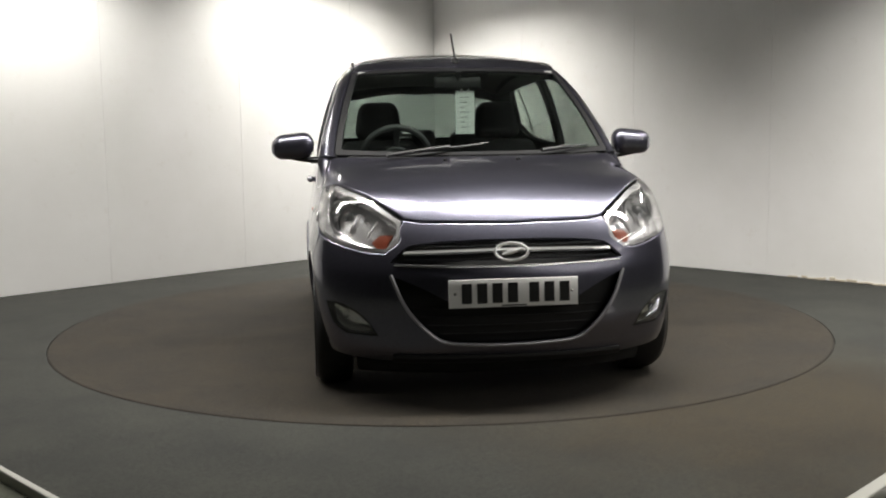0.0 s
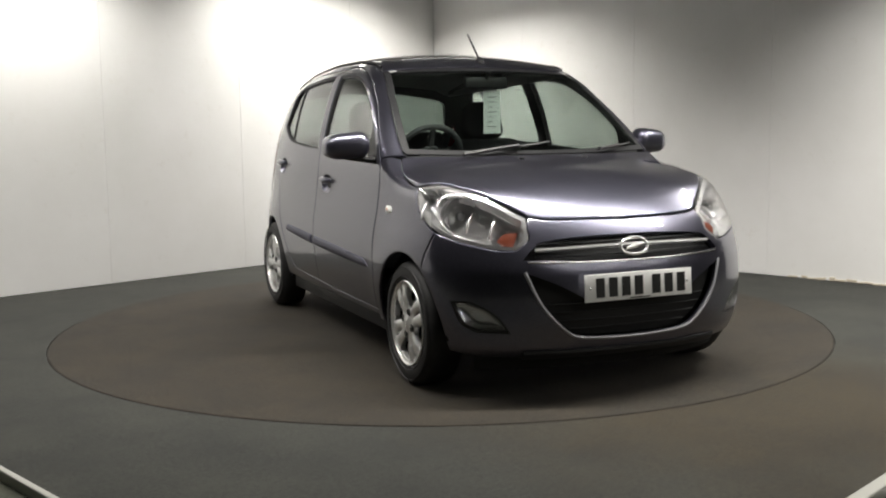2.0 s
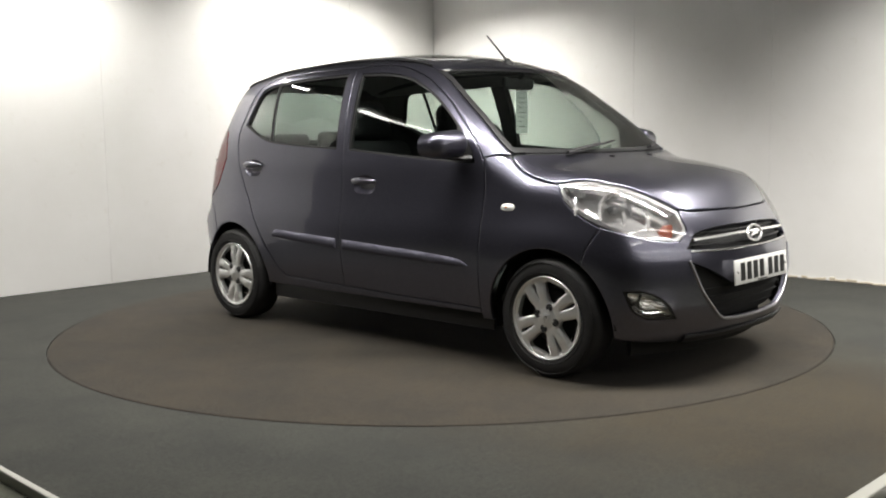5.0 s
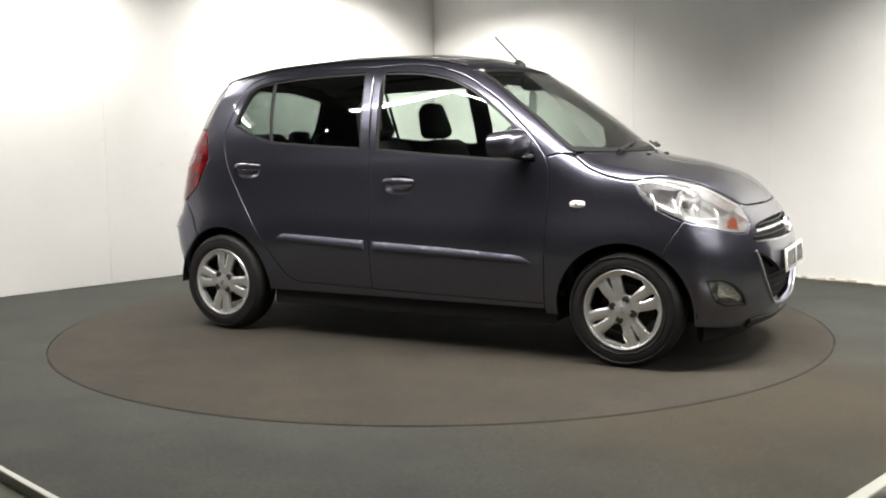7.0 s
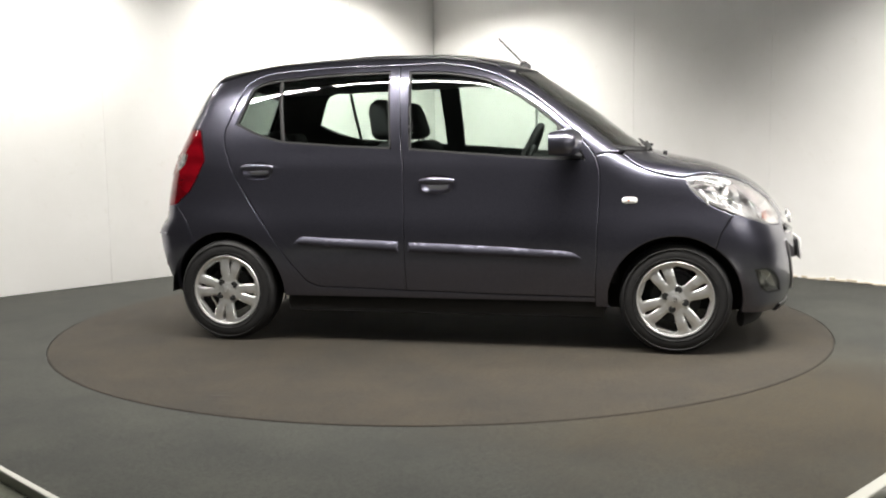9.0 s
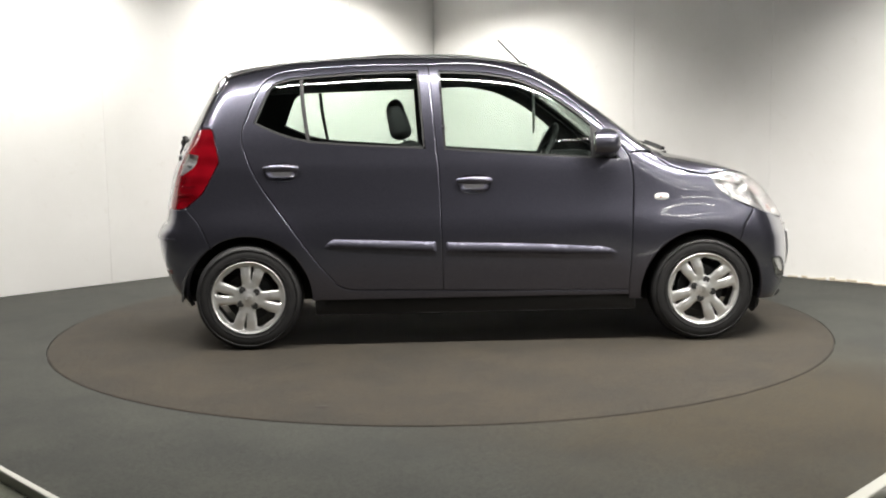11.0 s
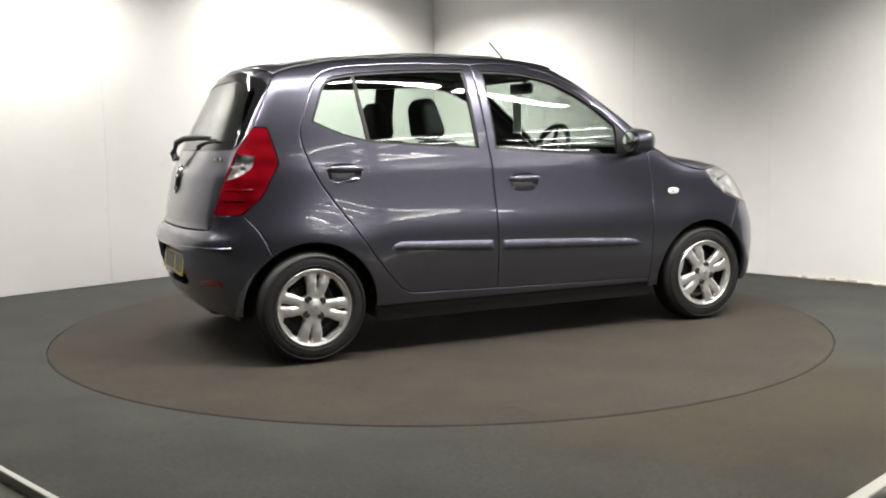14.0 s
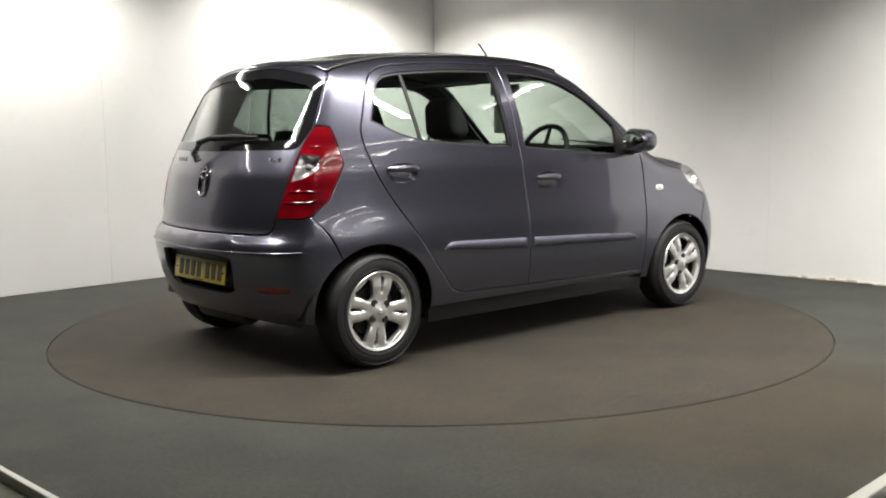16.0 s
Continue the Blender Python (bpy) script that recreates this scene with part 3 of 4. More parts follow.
def rail_3d():
    return ABOVE.lift(spline([(x, -y) for x, y in RAIL], 0.03))


RAIL_SIDE = [tuple(p) for p in rail_3d()[:, [0, 2]]]
HOOD_LINE = [(1.226, 0.724), (1.12, 0.726), (1.0, 0.710), (0.925, 0.684)]
HOOD_SIDE = [tuple(p) for p in ABOVE.lift(np.array([(x, -y - 0.002) for x, y in HOOD_LINE]))[:, [0, 2]]]


def body_panels():
    for view, side in ((RIGHT, -1), (LEFT, 1)):
        # wing
        fender = outline(DOOR_FRONT, [(0.795, 0.277), (0.797, 0.225)], [(0.797, 0.225), (0.87, 0.225)],
                         arc(*ARCH_F, 186, 54.5), SEAM_F,
                         [(1.455, 0.692), (1.348, 0.740), (1.27, 0.797), HOOD_SIDE[0]], HOOD_SIDE, [HOOD_SIDE[-1], (0.86, HOOD_SIDE[-1][1] + 0.012), (0.800, 0.987)])
        panel("front_wing", view, fender, PAINT, CAR, back=MATT)
        # pillars, roof edge, quarter and sill in one pressing
        frame_rim = outline([(0.80, 0.989), (0.86, HOOD_SIDE[-1][1] + 0.014), (RAIL_SIDE[0][0] + 0.004, RAIL_SIDE[0][1])], RAIL_SIDE,
                            [RAIL_SIDE[-1]] + PILLAR_SIDE[1:], [PILLAR_SIDE[-1], (-1.395, 1.143)],
                            [(x, z) for x, y, z in LAMP_R[0]], [(x, z) for x, y, z in LAMP_R[1][:-1]] + [(-1.505, 0.730)],
                            SEAM_R, arc(*ARCH_R, 124.6, -6), [(-0.86, 0.250), (0.795, 0.250)], [(0.795, 0.250), (0.795, 0.277)],
                            DOOR_SILL_F, DOOR_SILL_R, DOOR_REAR, DOOR_C, DOOR_A, [(0.796, 0.974), (0.80, 0.987)])
        panel("side_frame", view, frame_rim, PAINT, CAR, back=TRIM)
        front = outline(DOOR_A, DOOR_FRONT, DOOR_SILL_F, DOOR_B)
        d = panel("front_door", view, front, PAINT, CAR, [GLASS_F, CUP_F], back=TRIM)
        door_dress(d, view, side, GLASS_F, True)
        rear = outline(DOOR_C[::-1], DOOR_REAR[::-1], DOOR_SILL_R[::-1], DOOR_B)
        d = panel("rear_door", view, rear, PAINT, CAR, [GLASS_R, CUP_R], back=TRIM)
        door_dress(d, view, side, GLASS_R, False)
    # roof, windscreen, bonnet
    half = spline([(x, y) for x, y in RAIL], 0.03)
    top_edge = [(0.418 - 0.30 * y * y, y) for y in np.linspace(0, 0.556, 10)]
    k = int(np.argmin(np.abs(half[:, 0] - top_edge[-1][0])))
    base = [(1.055 - 0.33 * y * y, y) for y in np.linspace(0, 0.655, 10)]
    end = [(-1.352 + 0.215 * y * y, y) for y in np.linspace(0, 0.538, 8)]
    lip = [tuple(p) for p in half[k:]]
    mirrored = lambda pts: [(x, -y) for x, y in pts]
    roof = np.array(mirrored(top_edge[::-1])[:-1] + top_edge + lip[1:-1] + end[::-1] + mirrored(end[1:]) + mirrored(lip[1:-1])[::-1])
    panel("roof", ABOVE, roof, PAINT, CAR, step=0.06, back=HEADLINING)
    lip = [tuple(p) for p in half[1:k]]
    screen = np.array(mirrored(base[::-1])[:-1] + base + lip + top_edge[::-1] + mirrored(top_edge[1:]) + mirrored(lip)[::-1])
    inner = np.array([(x, y) for x, y in grown(screen, -0.035)])
    panel("windscreen", ABOVE, grown(screen, -0.03), PANE, CAR, step=0.07, thick=0.005, sink=0.003, label="clear curved windscreen")
    panel("windscreen_surround", ABOVE, screen, BLACK, CAR, [inner], step=0.05, sink=0.004, label="black band round the windscreen")
    side_line = [(1.638, 0.415), (1.503, 0.548), (1.36, 0.650)] + HOOD_LINE
    hood_back = [(1.075 - 0.33 * y * y, y) for y in np.linspace(0, 0.675, 10)]
    hood_front = [(1.690, 0.0), (1.682, 0.18), (1.662, 0.34), (1.638, 0.415)]
    h = [tuple(p) for p in outline(hood_front, side_line, hood_back[::-1])]
    cut = [p for p in h if p[1] > 0.004]
    bonnet = np.array([(1.690, 0.0)] + cut + [(1.075, 0.0)] + mirrored(cut)[::-1])
    panel("bonnet", ABOVE, bonnet, PAINT, CAR, step=0.05, back=MATT)


def door_dress(door, view, side, hole, front):
    """Seal, glass, handle, moulding and what else sits on a door."""
    panel("window_seal", view, grown(hole, 0.004), RUBBER, door, [grown(hole, -0.010)], gap=0.0, sink=0.006, thick=0.016, step=0.05)
    panel("window_glass", view, grown(hole, -0.006), PANE, door, gap=0.0, sink=0.014, thick=0.003, step=0.03, label="clear side window glass")
    cup = CUP_F if front else CUP_R
    panel("handle_cup", view, cup, PAINT, door, gap=-0.001, sink=0.001, bowl=0.022, step=0.012, thick=0.004)
    cx, cz = cup.mean(axis=0)
    xs = np.linspace(cx - 0.088, cx + 0.088, 13)
    line = view.lift(np.stack([xs, np.full(13, cz + 0.018)], -1))
    n = skin_normal(line)
    lift = 0.006 + 0.018 * np.sin(np.linspace(0, math.pi, 13)) ** 0.5
    bm = bmesh.new()
    sweep(bm, line + n * lift[:, None], [0.008 + 0.0075 * math.sin(math.pi * i / 12) ** 0.6 for i in range(13)], 12, 1.25)
    part("door_handle", bm, PAINT, door, "body-coloured pull handle")
    if front:
        rim = outline([(-0.163, 0.548), (0.30, 0.530), (0.64, 0.511)], [(0.64, 0.511), (0.69, 0.500), (0.732, 0.474)], [(0.732, 0.474), (0.62, 0.470), (-0.163, 0.497)], [(-0.163, 0.497), (-0.163, 0.548)])
        panel("mirror_sail", view, outline([(0.600, 0.967), (0.745, 0.962)], [(0.745, 0.962), (0.70, 1.043), (0.600, 1.150)], [(0.600, 1.150), (0.600, 0.967)]), BLACK, door, gap=0.0, sink=0.004, thick=0.02)
    else:
        rim = outline([(-0.215, 0.551), (-0.50, 0.562), (-0.735, 0.571)], [(-0.735, 0.571), (-0.765, 0.558), (-0.790, 0.534)], [(-0.790, 0.534), (-0.60, 0.520), (-0.215, 0.498)], [(-0.215, 0.498), (-0.215, 0.551)])
        strip("window_divider", view, spline([(-0.862, 1.066), (-0.888, 1.25), (-0.902, 1.412)], 0.03), 0.020, RUBBER, door, 0.004, sink=0.012)
    panel("side_moulding", view, rim, MOULDING, door, gap=0.0, sink=-0.003, dome=0.010, step=0.014, thick=0.012, label="body-coloured rubbing strip")


body_panels()


def on_end(way_view, wrap, pts):
    return flat(wrap, way_view.lift(np.array(pts, float)))


def closed(half):
    """A half outline in a wrap view (its two ends on the middle line) closed by its mirror image."""
    return np.array(list(half) + [(-u, v) for u, v in half[::-1] if abs(u) > 1e-3])


def mirrored_outline(p):
    return np.stack([-p[:, 0], p[:, 1]], -1)[::-1]


def smooth_half(*segments):
    pts = np.vstack([spline(s, 0.02) for s in segments])
    keep = np.concatenate([[True], np.linalg.norm(np.diff(pts, axis=0), axis=1) > 1e-4])
    return [tuple(p) for p in pts[keep]]


def bars(parent, m, words, height, mat, name="plate_character"):
    """Plain upright bars in place of characters: words are lists of bar widths with gaps."""
    x = 0.0
    for w in words:
        if w > 0:
            bm = bmesh.new()
            box(bm, (x, -0.0015, -height / 2), (x + w, 0.0015, height / 2))
            ob = part(name, bm, mat, parent, smooth=False)
            ob.matrix_local = m
            x += w
        else:
            x -= w


def number_plate(parent, m, mat, label):
    """m: middle of the plate, its face towards the space's -y."""
    bm = bmesh.new()
    box(bm, (-0.26, -0.003, -0.0555), (0.26, 0.004, 0.0555), 0.002)
    ob = part("number_plate", bm, mat, parent, label)
    ob.matrix_local = m
    w, g = 0.040, -0.0215
    bars(ob, pose(-0.2085, -0.0035, 0), [w, g, w, g, w, g, w, -0.046, w, g, w, g, w], 0.079, INK)
    for x in (-0.235, 0.235):
        bm = bmesh.new()
        lathe(bm, [(0.0, 0.003), (0.004, 0.002), (0.006, 0.0)], pose(x, -0.003, 0, 90), 10)
        part("screw_cap", bm, SATIN, ob)
    bm = bmesh.new()
    box(bm, (-0.05, -0.0045, -0.052), (0.05, -0.0031, -0.047))
    part("maker_line", bm, INK, ob, smooth=False)
    return ob


def front_end():
    hood = flat(FRONT_WRAP, ABOVE.lift(np.array([(1.6915, 0.0), (1.6835, -0.18), (1.6635, -0.34), (1.6385, -0.415)])))
    lamp = [flat(FRONT_WRAP, s) for s in LAMP_F]
    low = flat(FRONT_WRAP, [(1.675, -0.485, 0.628), (1.640, -0.550, 0.630), (1.581, -0.613, 0.646), (1.482, -0.701, 0.680), (1.455, -0.725, 0.691)])
    seam = on_end(RIGHT, FRONT_WRAP, SEAM_F[::-1])
    wheel = on_end(RIGHT, FRONT_WRAP, arc(*ARCH_F, 54.5, -10))
    under = [wheel[-1]] + on_end(FRONT_END, FRONT_WRAP, [(-0.52, 0.185), (-0.25, 0.178), (0.0, 0.177)])
    rim = closed(smooth_half(hood, lamp[1][0:], low, seam, wheel, under))
    upper = closed(smooth_half(on_end(FRONT_END, FRONT_WRAP, [(0, 0.676), (-0.10, 0.677), (-0.28, 0.671), (-0.40, 0.655), (-0.44, 0.628)]),
                               on_end(FRONT_END, FRONT_WRAP, [(-0.44, 0.628), (-0.475, 0.593)]),
                               on_end(FRONT_END, FRONT_WRAP, [(-0.475, 0.593), (-0.33, 0.587), (-0.15, 0.582), (0, 0.581)])))
    lower = closed(smooth_half(on_end(FRONT_END, FRONT_WRAP, [(0, 0.425), (-0.24, 0.428)]), on_end(FRONT_END, FRONT_WRAP, [(-0.24, 0.428), (-0.36, 0.492), (-0.478, 0.540)]),
                               on_end(FRONT_END, FRONT_WRAP, [(-0.478, 0.540), (-0.44, 0.45), (-0.40, 0.385), (-0.334, 0.316), (-0.28, 0.279), (-0.20, 0.266), (0, 0.260)])))
    fog = np.array(flat(FRONT_WRAP, [(1.545, -0.703, 0.421), (1.60, -0.655, 0.420), (1.645, -0.605, 0.393), (1.675, -0.560, 0.350), (1.682, -0.528, 0.299), (1.612, -0.632, 0.303), (1.571, -0.676, 0.338)]))
    fog = outline(fog[:5], fog[4:6], [fog[5], fog[6], fog[0]])
    bumper = panel("front_bumper", FRONT_WRAP, rim, PAINT, CAR, [upper, lower, grown(fog, 0.004), mirrored_outline(grown(fog, 0.004))], back=MATT, thick=0.02)
    # upper grille
    grille = panel("upper_grille", FRONT_WRAP, grown(upper, 0.006), MATT, CAR, gap=0.0, sink=0.035, label="black grille behind the badge")
    for z in (0.600, 0.652):
        bm = bmesh.new()
        line = FRONT_END.lift(np.stack([np.linspace(-0.42, 0.42, 25), np.full(25, z)], -1)) - np.array([0.024, 0, 0])
        sweep(bm, line, 0.005, 6)
        part("grille_bar", bm, BLACK, grille)
    ys = np.linspace(-0.425, 0.425, 33)
    strip("grille_trim", FRONT_END, np.stack([ys, 0.628 + 0.010 * np.cos(ys * 3.4)], -1), 0.014, BRIGHT, CAR, 0.012, sink=0.008, label="chrome bar across the grille")
    # silver strip in place of the highlight on the painted edge below the grille
    ys = np.linspace(-0.462, 0.462, 33)
    strip("grille_lip", FRONT_END, np.stack([ys, 0.576 + 0.030 * np.abs(ys) ** 2], -1), 0.008, SATIN, CAR, 0.004, label="thin lip under the grille, its paint highlight drawn in silver")
    # lower grille: mesh of bars
    mesh_grille = panel("lower_grille", FRONT_WRAP, grown(lower, 0.006), MATT, CAR, gap=0.0, sink=0.045, label="black lower air intake")
    for z in (0.30, 0.335, 0.37, 0.405):
        bm = bmesh.new()
        w = np.interp(z, (0.27, 0.32, 0.40), (0.22, 0.32, 0.395))
        line = FRONT_END.lift(np.stack([np.linspace(-w, w, 21), np.full(21, z)], -1)) - np.array([0.04, 0, 0])
        sweep(bm, line, 0.0045, 6)
        part("grille_slat", bm, MATT, mesh_grille)
    # rolled bumper edge; its paler colour stands in for the highlight along it
    bm = bmesh.new()
    edge = FRONT_END.lift(spline([(-0.478, 0.545), (-0.44, 0.45), (-0.40, 0.385), (-0.334, 0.316), (-0.28, 0.279), (-0.20, 0.266), (0, 0.260), (0.20, 0.266), (0.28, 0.279), (0.334, 0.316), (0.40, 0.385), (0.44, 0.45), (0.478, 0.545)], 0.02))
    sweep(bm, edge + np.array([0.001, 0, -0.002]), 0.0075, 8)
    part("intake_lip", bm, LIP_HIGHLIGHT, CAR, "bumper lip round the lower intake, its highlight put into the colour")
    # bumper's lower black lip
    ys = np.linspace(-0.47, 0.47, 41)
    strip("front_lip", FRONT_END, np.stack([ys, np.full(41, 0.200)], -1), 0.035, BLACK, CAR, 0.012, label="black chin under the bumper")
    bm = bmesh.new()
    ys = np.linspace(-0.60, 0.60, 41)
    dam = FRONT_END.lift(np.stack([ys, np.full(41, 0.215)], -1)) + np.array([-0.13, 0, -0.055])
    sweep(bm, dam, 0.022, 10, 2.0)
    part("air_dam", bm, MATT, CAR, "black air dam under the bumper")
    number_plate(CAR, pose(1.830, 0, 0.474, 0, 0, 0) @ pose(0, 0, 0, 0, -4, 0) @ pose(0, 0, 0, 0, 0, 90), PLATE_WHITE, "white front number plate with dark bars")
    bm = bmesh.new()
    box(bm, (1.78, -0.20, 0.43), (1.823, 0.20, 0.52), 0.006)
    part("plate_holder", bm, BLACK, CAR)
    # badge: a chrome oval ring round a leaning bar
    bm = bmesh.new()
    ring = [(1.792 - 0.25 * (z - 0.632), y, z) for y, z in oval(0, 0.632, 0.066, 0.034, 36)]
    sweep(bm, ring + ring[:1], 0.0065, 8)
    sweep(bm, [(1.798, -0.040, 0.622), (1.797, 0.0, 0.632), (1.792, 0.040, 0.642)], [0.005, 0.011, 0.005], 8)
    part("badge", bm, BRIGHT, CAR, "chrome oval badge")
    # fog lamps and headlamps on both sides
    for m in (False, True):
        s = 1 if m else -1
        lamp_fog = panel("fog_lamp", FRONT_WRAP, fog, LENS, CAR, gap=0.0, thick=0.004, step=0.03, sink=0.004, mirror=m, label="clear fog lamp in a chrome bowl")
        panel("fog_bowl", FRONT_WRAP, grown(fog, 0.004), CHROME, lamp_fog, gap=0.0, sink=0.014, bowl=0.03, step=0.014, mirror=m)
        panel("fog_rim", FRONT_WRAP, grown(fog, 0.004), BLACK, lamp_fog, [grown(fog, -0.002)], gap=0.0, sink=0.001, thick=0.03, step=0.03, mirror=m)
        bm = bmesh.new()
        lathe(bm, [(0.0, 0.0), (0.018, 0.002), (0.030, 0.016), (0.033, 0.026)], Matrix.Translation((1.575, s * 0.635, 0.365)) @ pose(0, 0, 0, 0, 90, 0) @ pose(0, 0, 0, 0, 0, 0), 20)
        part("fog_reflector", bm, CHROME, lamp_fog)
        head_lamp(m)


def head_lamp(m):
    s = 1 if m else -1
    top = ABOVE.lift(np.array([(1.216, -0.727), (1.30, -0.693), (1.363, -0.656), (1.506, -0.554), (1.637, -0.424)]))
    rim = outline(flat(FRONT_WRAP, top), [flat(FRONT_WRAP, top)[-1]] + flat(FRONT_WRAP, LAMP_F[1])[1:], flat(FRONT_WRAP, LAMP_F[2])[:-1] + [flat(FRONT_WRAP, top)[0]])
    lamp = panel("headlight", FRONT_WRAP, rim, LENS, CAR, gap=0.002, thick=0.004, step=0.03, sink=0.000, mirror=m, label="clear headlight with chrome inside")
    panel("lamp_rim", FRONT_WRAP, grown(rim, -0.002), SILVERED, lamp, [grown(rim, -0.016)], gap=0.0, sink=0.006, thick=0.05, step=0.03, mirror=m, label="bright inner rim")
    panel("lamp_bowl", FRONT_WRAP, grown(rim, -0.004), SILVERED, lamp, gap=0.0, sink=0.050, bowl=0.03, step=0.02, mirror=m)
    # main reflector with its bulb shield
    at = Matrix.Translation((1.420, s * 0.617, 0.755)) @ pose(0, 0, 0, 0, 0, s * 24) @ pose(0, 0, 0, 0, 84, 0)
    bm = bmesh.new()
    lathe(bm, [(0.0, -0.02), (0.025, -0.018), (0.050, -0.004), (0.070, 0.022), (0.077, 0.046), (0.083, 0.048), (0.083, 0.030)], at, 32)
    part("reflector", bm, SILVERED, lamp)
    bm = bmesh.new()
    lathe(bm, [(0.0, 0.050), (0.012, 0.046), (0.019, 0.036), (0.020, -0.01)], at, 20)
    part("bulb_shield", bm, LENS_GREY, lamp)
    wedge = flat(FRONT_WRAP, [(1.643, -0.558, 0.676), (1.640, -0.519, 0.708), (1.656, -0.465, 0.712), (1.680, -0.500, 0.656), (1.668, -0.534, 0.650)])
    panel("indicator_lens", FRONT_WRAP, outline(wedge[:3], wedge[2:4], wedge[3:] + wedge[:1]), AMBER_DULL, lamp, gap=0.0, sink=0.034, thick=0.01, step=0.02, dome=0.004, mirror=m, label="amber indicator behind the clear lens")
    # folds in the bowl
    for k in range(4):
        f = k / 3
        bm = bmesh.new()
        a = Vector((1.30 + 0.24 * f, s * (0.715 - 0.20 * f), 0.812 - 0.07 * f))
        sweep(bm, [a, a + Vector((0.03, s * 0.035, -0.045)), a + Vector((0.035, s * 0.045, -0.075))], [0.006, 0.009, 0.004], 6)
        part("bowl_fold", bm, SILVERED, lamp)


BRIGHT = material("bright_chrome", (0.88, 0.88, 0.87), 0.16, 0.7)
SILVERED = material("silvered_plastic", (0.84, 0.84, 0.84), 0.20, 0.72)
AMBER_DULL = material("dull_amber", (0.20, 0.050, 0.025), 0.3)
# lighter than the paint: the lip's highlight as base colour
LIP_HIGHLIGHT = material("lip_highlight", (0.34, 0.34, 0.36), 0.35, 0.6)
LENS_GREY = material("grey_lamp_lens", (0.16, 0.165, 0.165), 0.12)
front_end()


def rear_end():
    roof_end = flat(REAR_END, ABOVE.lift(np.array([(-1.356 + 0.215 * y * y, -y) for y in np.linspace(0, 0.538, 6)])))
    pillar = [roof_end[-1]] + PILLAR[1:]
    lamp_in = [(y, z) for x, y, z in LAMP_R[3][::-1]]
    pillar[-1] = lamp_in[1]
    under = [lamp_in[-1], (-0.564, 0.69), (-0.540, 0.662), (-0.50, 0.655), (0.0, 0.650)]
    rim = closed(smooth_half(roof_end, pillar, lamp_in[1:], under))
    pin = [(y + 0.006, z) for y, z in pillar[1:]]
    hole = closed(smooth_half([(0, roof_end[0][1] - 0.016), (-0.22, roof_end[2][1] - 0.016), (roof_end[-1][0] + 0.03, roof_end[-1][1] - 0.016)], [(roof_end[-1][0] + 0.03, roof_end[-1][1] - 0.016)] + pin, [pin[-1], (-0.606, 1.065), (-0.585, 1.041), (-0.40, 1.037), (0, 1.033)]))
    gate = panel("tailgate", REAR_END, rim, PAINT, CAR, [hole], back=TRIM, step=0.04)
    panel("gate_lining", REAR_END, grown(rim, 0.012), TRIM, gate, [grown(hole, -0.030)], gap=0.0, sink=0.020, thick=0.010, step=0.05)
    panel("glass_border", REAR_END, hole, GLOSS_BLACK, gate, [grown(hole, -0.045)], gap=0.001, sink=0.001, thick=0.006, step=0.04, label="black edge of the rear window")
    panel("rear_window", REAR_END, grown(hole, -0.040), PANE_REAR, gate, gap=0.0, sink=0.004, thick=0.004, step=0.06, label="tinted rear window")
    panel("gate_handle", REAR_END, oval(0, 0.885, 0.038, 0.066, 30, power=0.8), BLACK, gate, gap=0.0, sink=-0.001, bowl=0.012, step=0.012)
    bm = bmesh.new()
    ring = REAR_END.lift(oval(0, 0.885, 0.038, 0.068, 30, power=0.8)) - np.array([0.006, 0, 0])
    sweep(bm, list(ring) + [ring[0]], 0.006, 8)
    part("handle_ring", bm, CHROME, gate, "chrome ring round the gate handle")
    bm = bmesh.new()
    ring = REAR_END.lift(oval(0, 0.918, 0.030, 0.017, 24)) - np.array([0.010, 0, 0])
    sweep(bm, list(ring) + [ring[0]], 0.0045, 8)
    part("badge", bm, CHROME, gate, "chrome oval badge")
    for x0, widths in ((-0.47, [0.012, -0.008, 0.014, -0.008, 0.030]), (0.40, [0.02, -0.006, 0.02, -0.006, 0.02, -0.006, 0.02, -0.006, 0.02])):
        y = x0
        for w in widths:
            if w < 0:
                y += w
                continue
            bm = bmesh.new()
            p = REAR_END.lift(np.array([(y, 0.990), (y - w, 0.990)]))
            box(bm, (p[:, 0].min() - 0.004, y - w, 0.978), (p[:, 0].max(), y, 1.003), 0.002)
            part("gate_lettering", bm, SATIN, gate)
            y -= w
    # wiper on the gate
    bm = bmesh.new()
    sweep(bm, [(-1.66, 0.06, 0.985), (-1.672, 0.075, 1.02), (-1.655, 0.05, 1.075), (-1.628, -0.02, 1.098), (-1.598, -0.20, 1.103), (-1.570, -0.36, 1.100)], [0.024, 0.022, 0.020, 0.016, 0.013, 0.008], 8, 0.8)
    sweep(bm, [(-1.622, 0.04, 1.085), (-1.590, -0.20, 1.092), (-1.552, -0.43, 1.085)], 0.006, 6)
    part("rear_wiper", bm, BLACK, gate, "black rear wiper at rest")
    # bumper
    top = on_end(REAR_END, REAR_WRAP, [(0, 0.646), (-0.30, 0.648), (-0.50, 0.651), (-0.542, 0.657), (-0.566, 0.69), (-0.572, 0.722)])
    lamp_low = flat(REAR_WRAP, LAMP_R[2][::-1])
    top[-1] = lamp_low[0]
    seam = on_end(RIGHT, REAR_WRAP, SEAM_R)
    seam[0] = lamp_low[-1]
    wheel = on_end(RIGHT, REAR_WRAP, arc(*ARCH_R, 124.6, 190))
    under = [wheel[-1]] + on_end(REAR_END, REAR_WRAP, [(-0.50, 0.222), (-0.25, 0.235), (0.0, 0.238)])
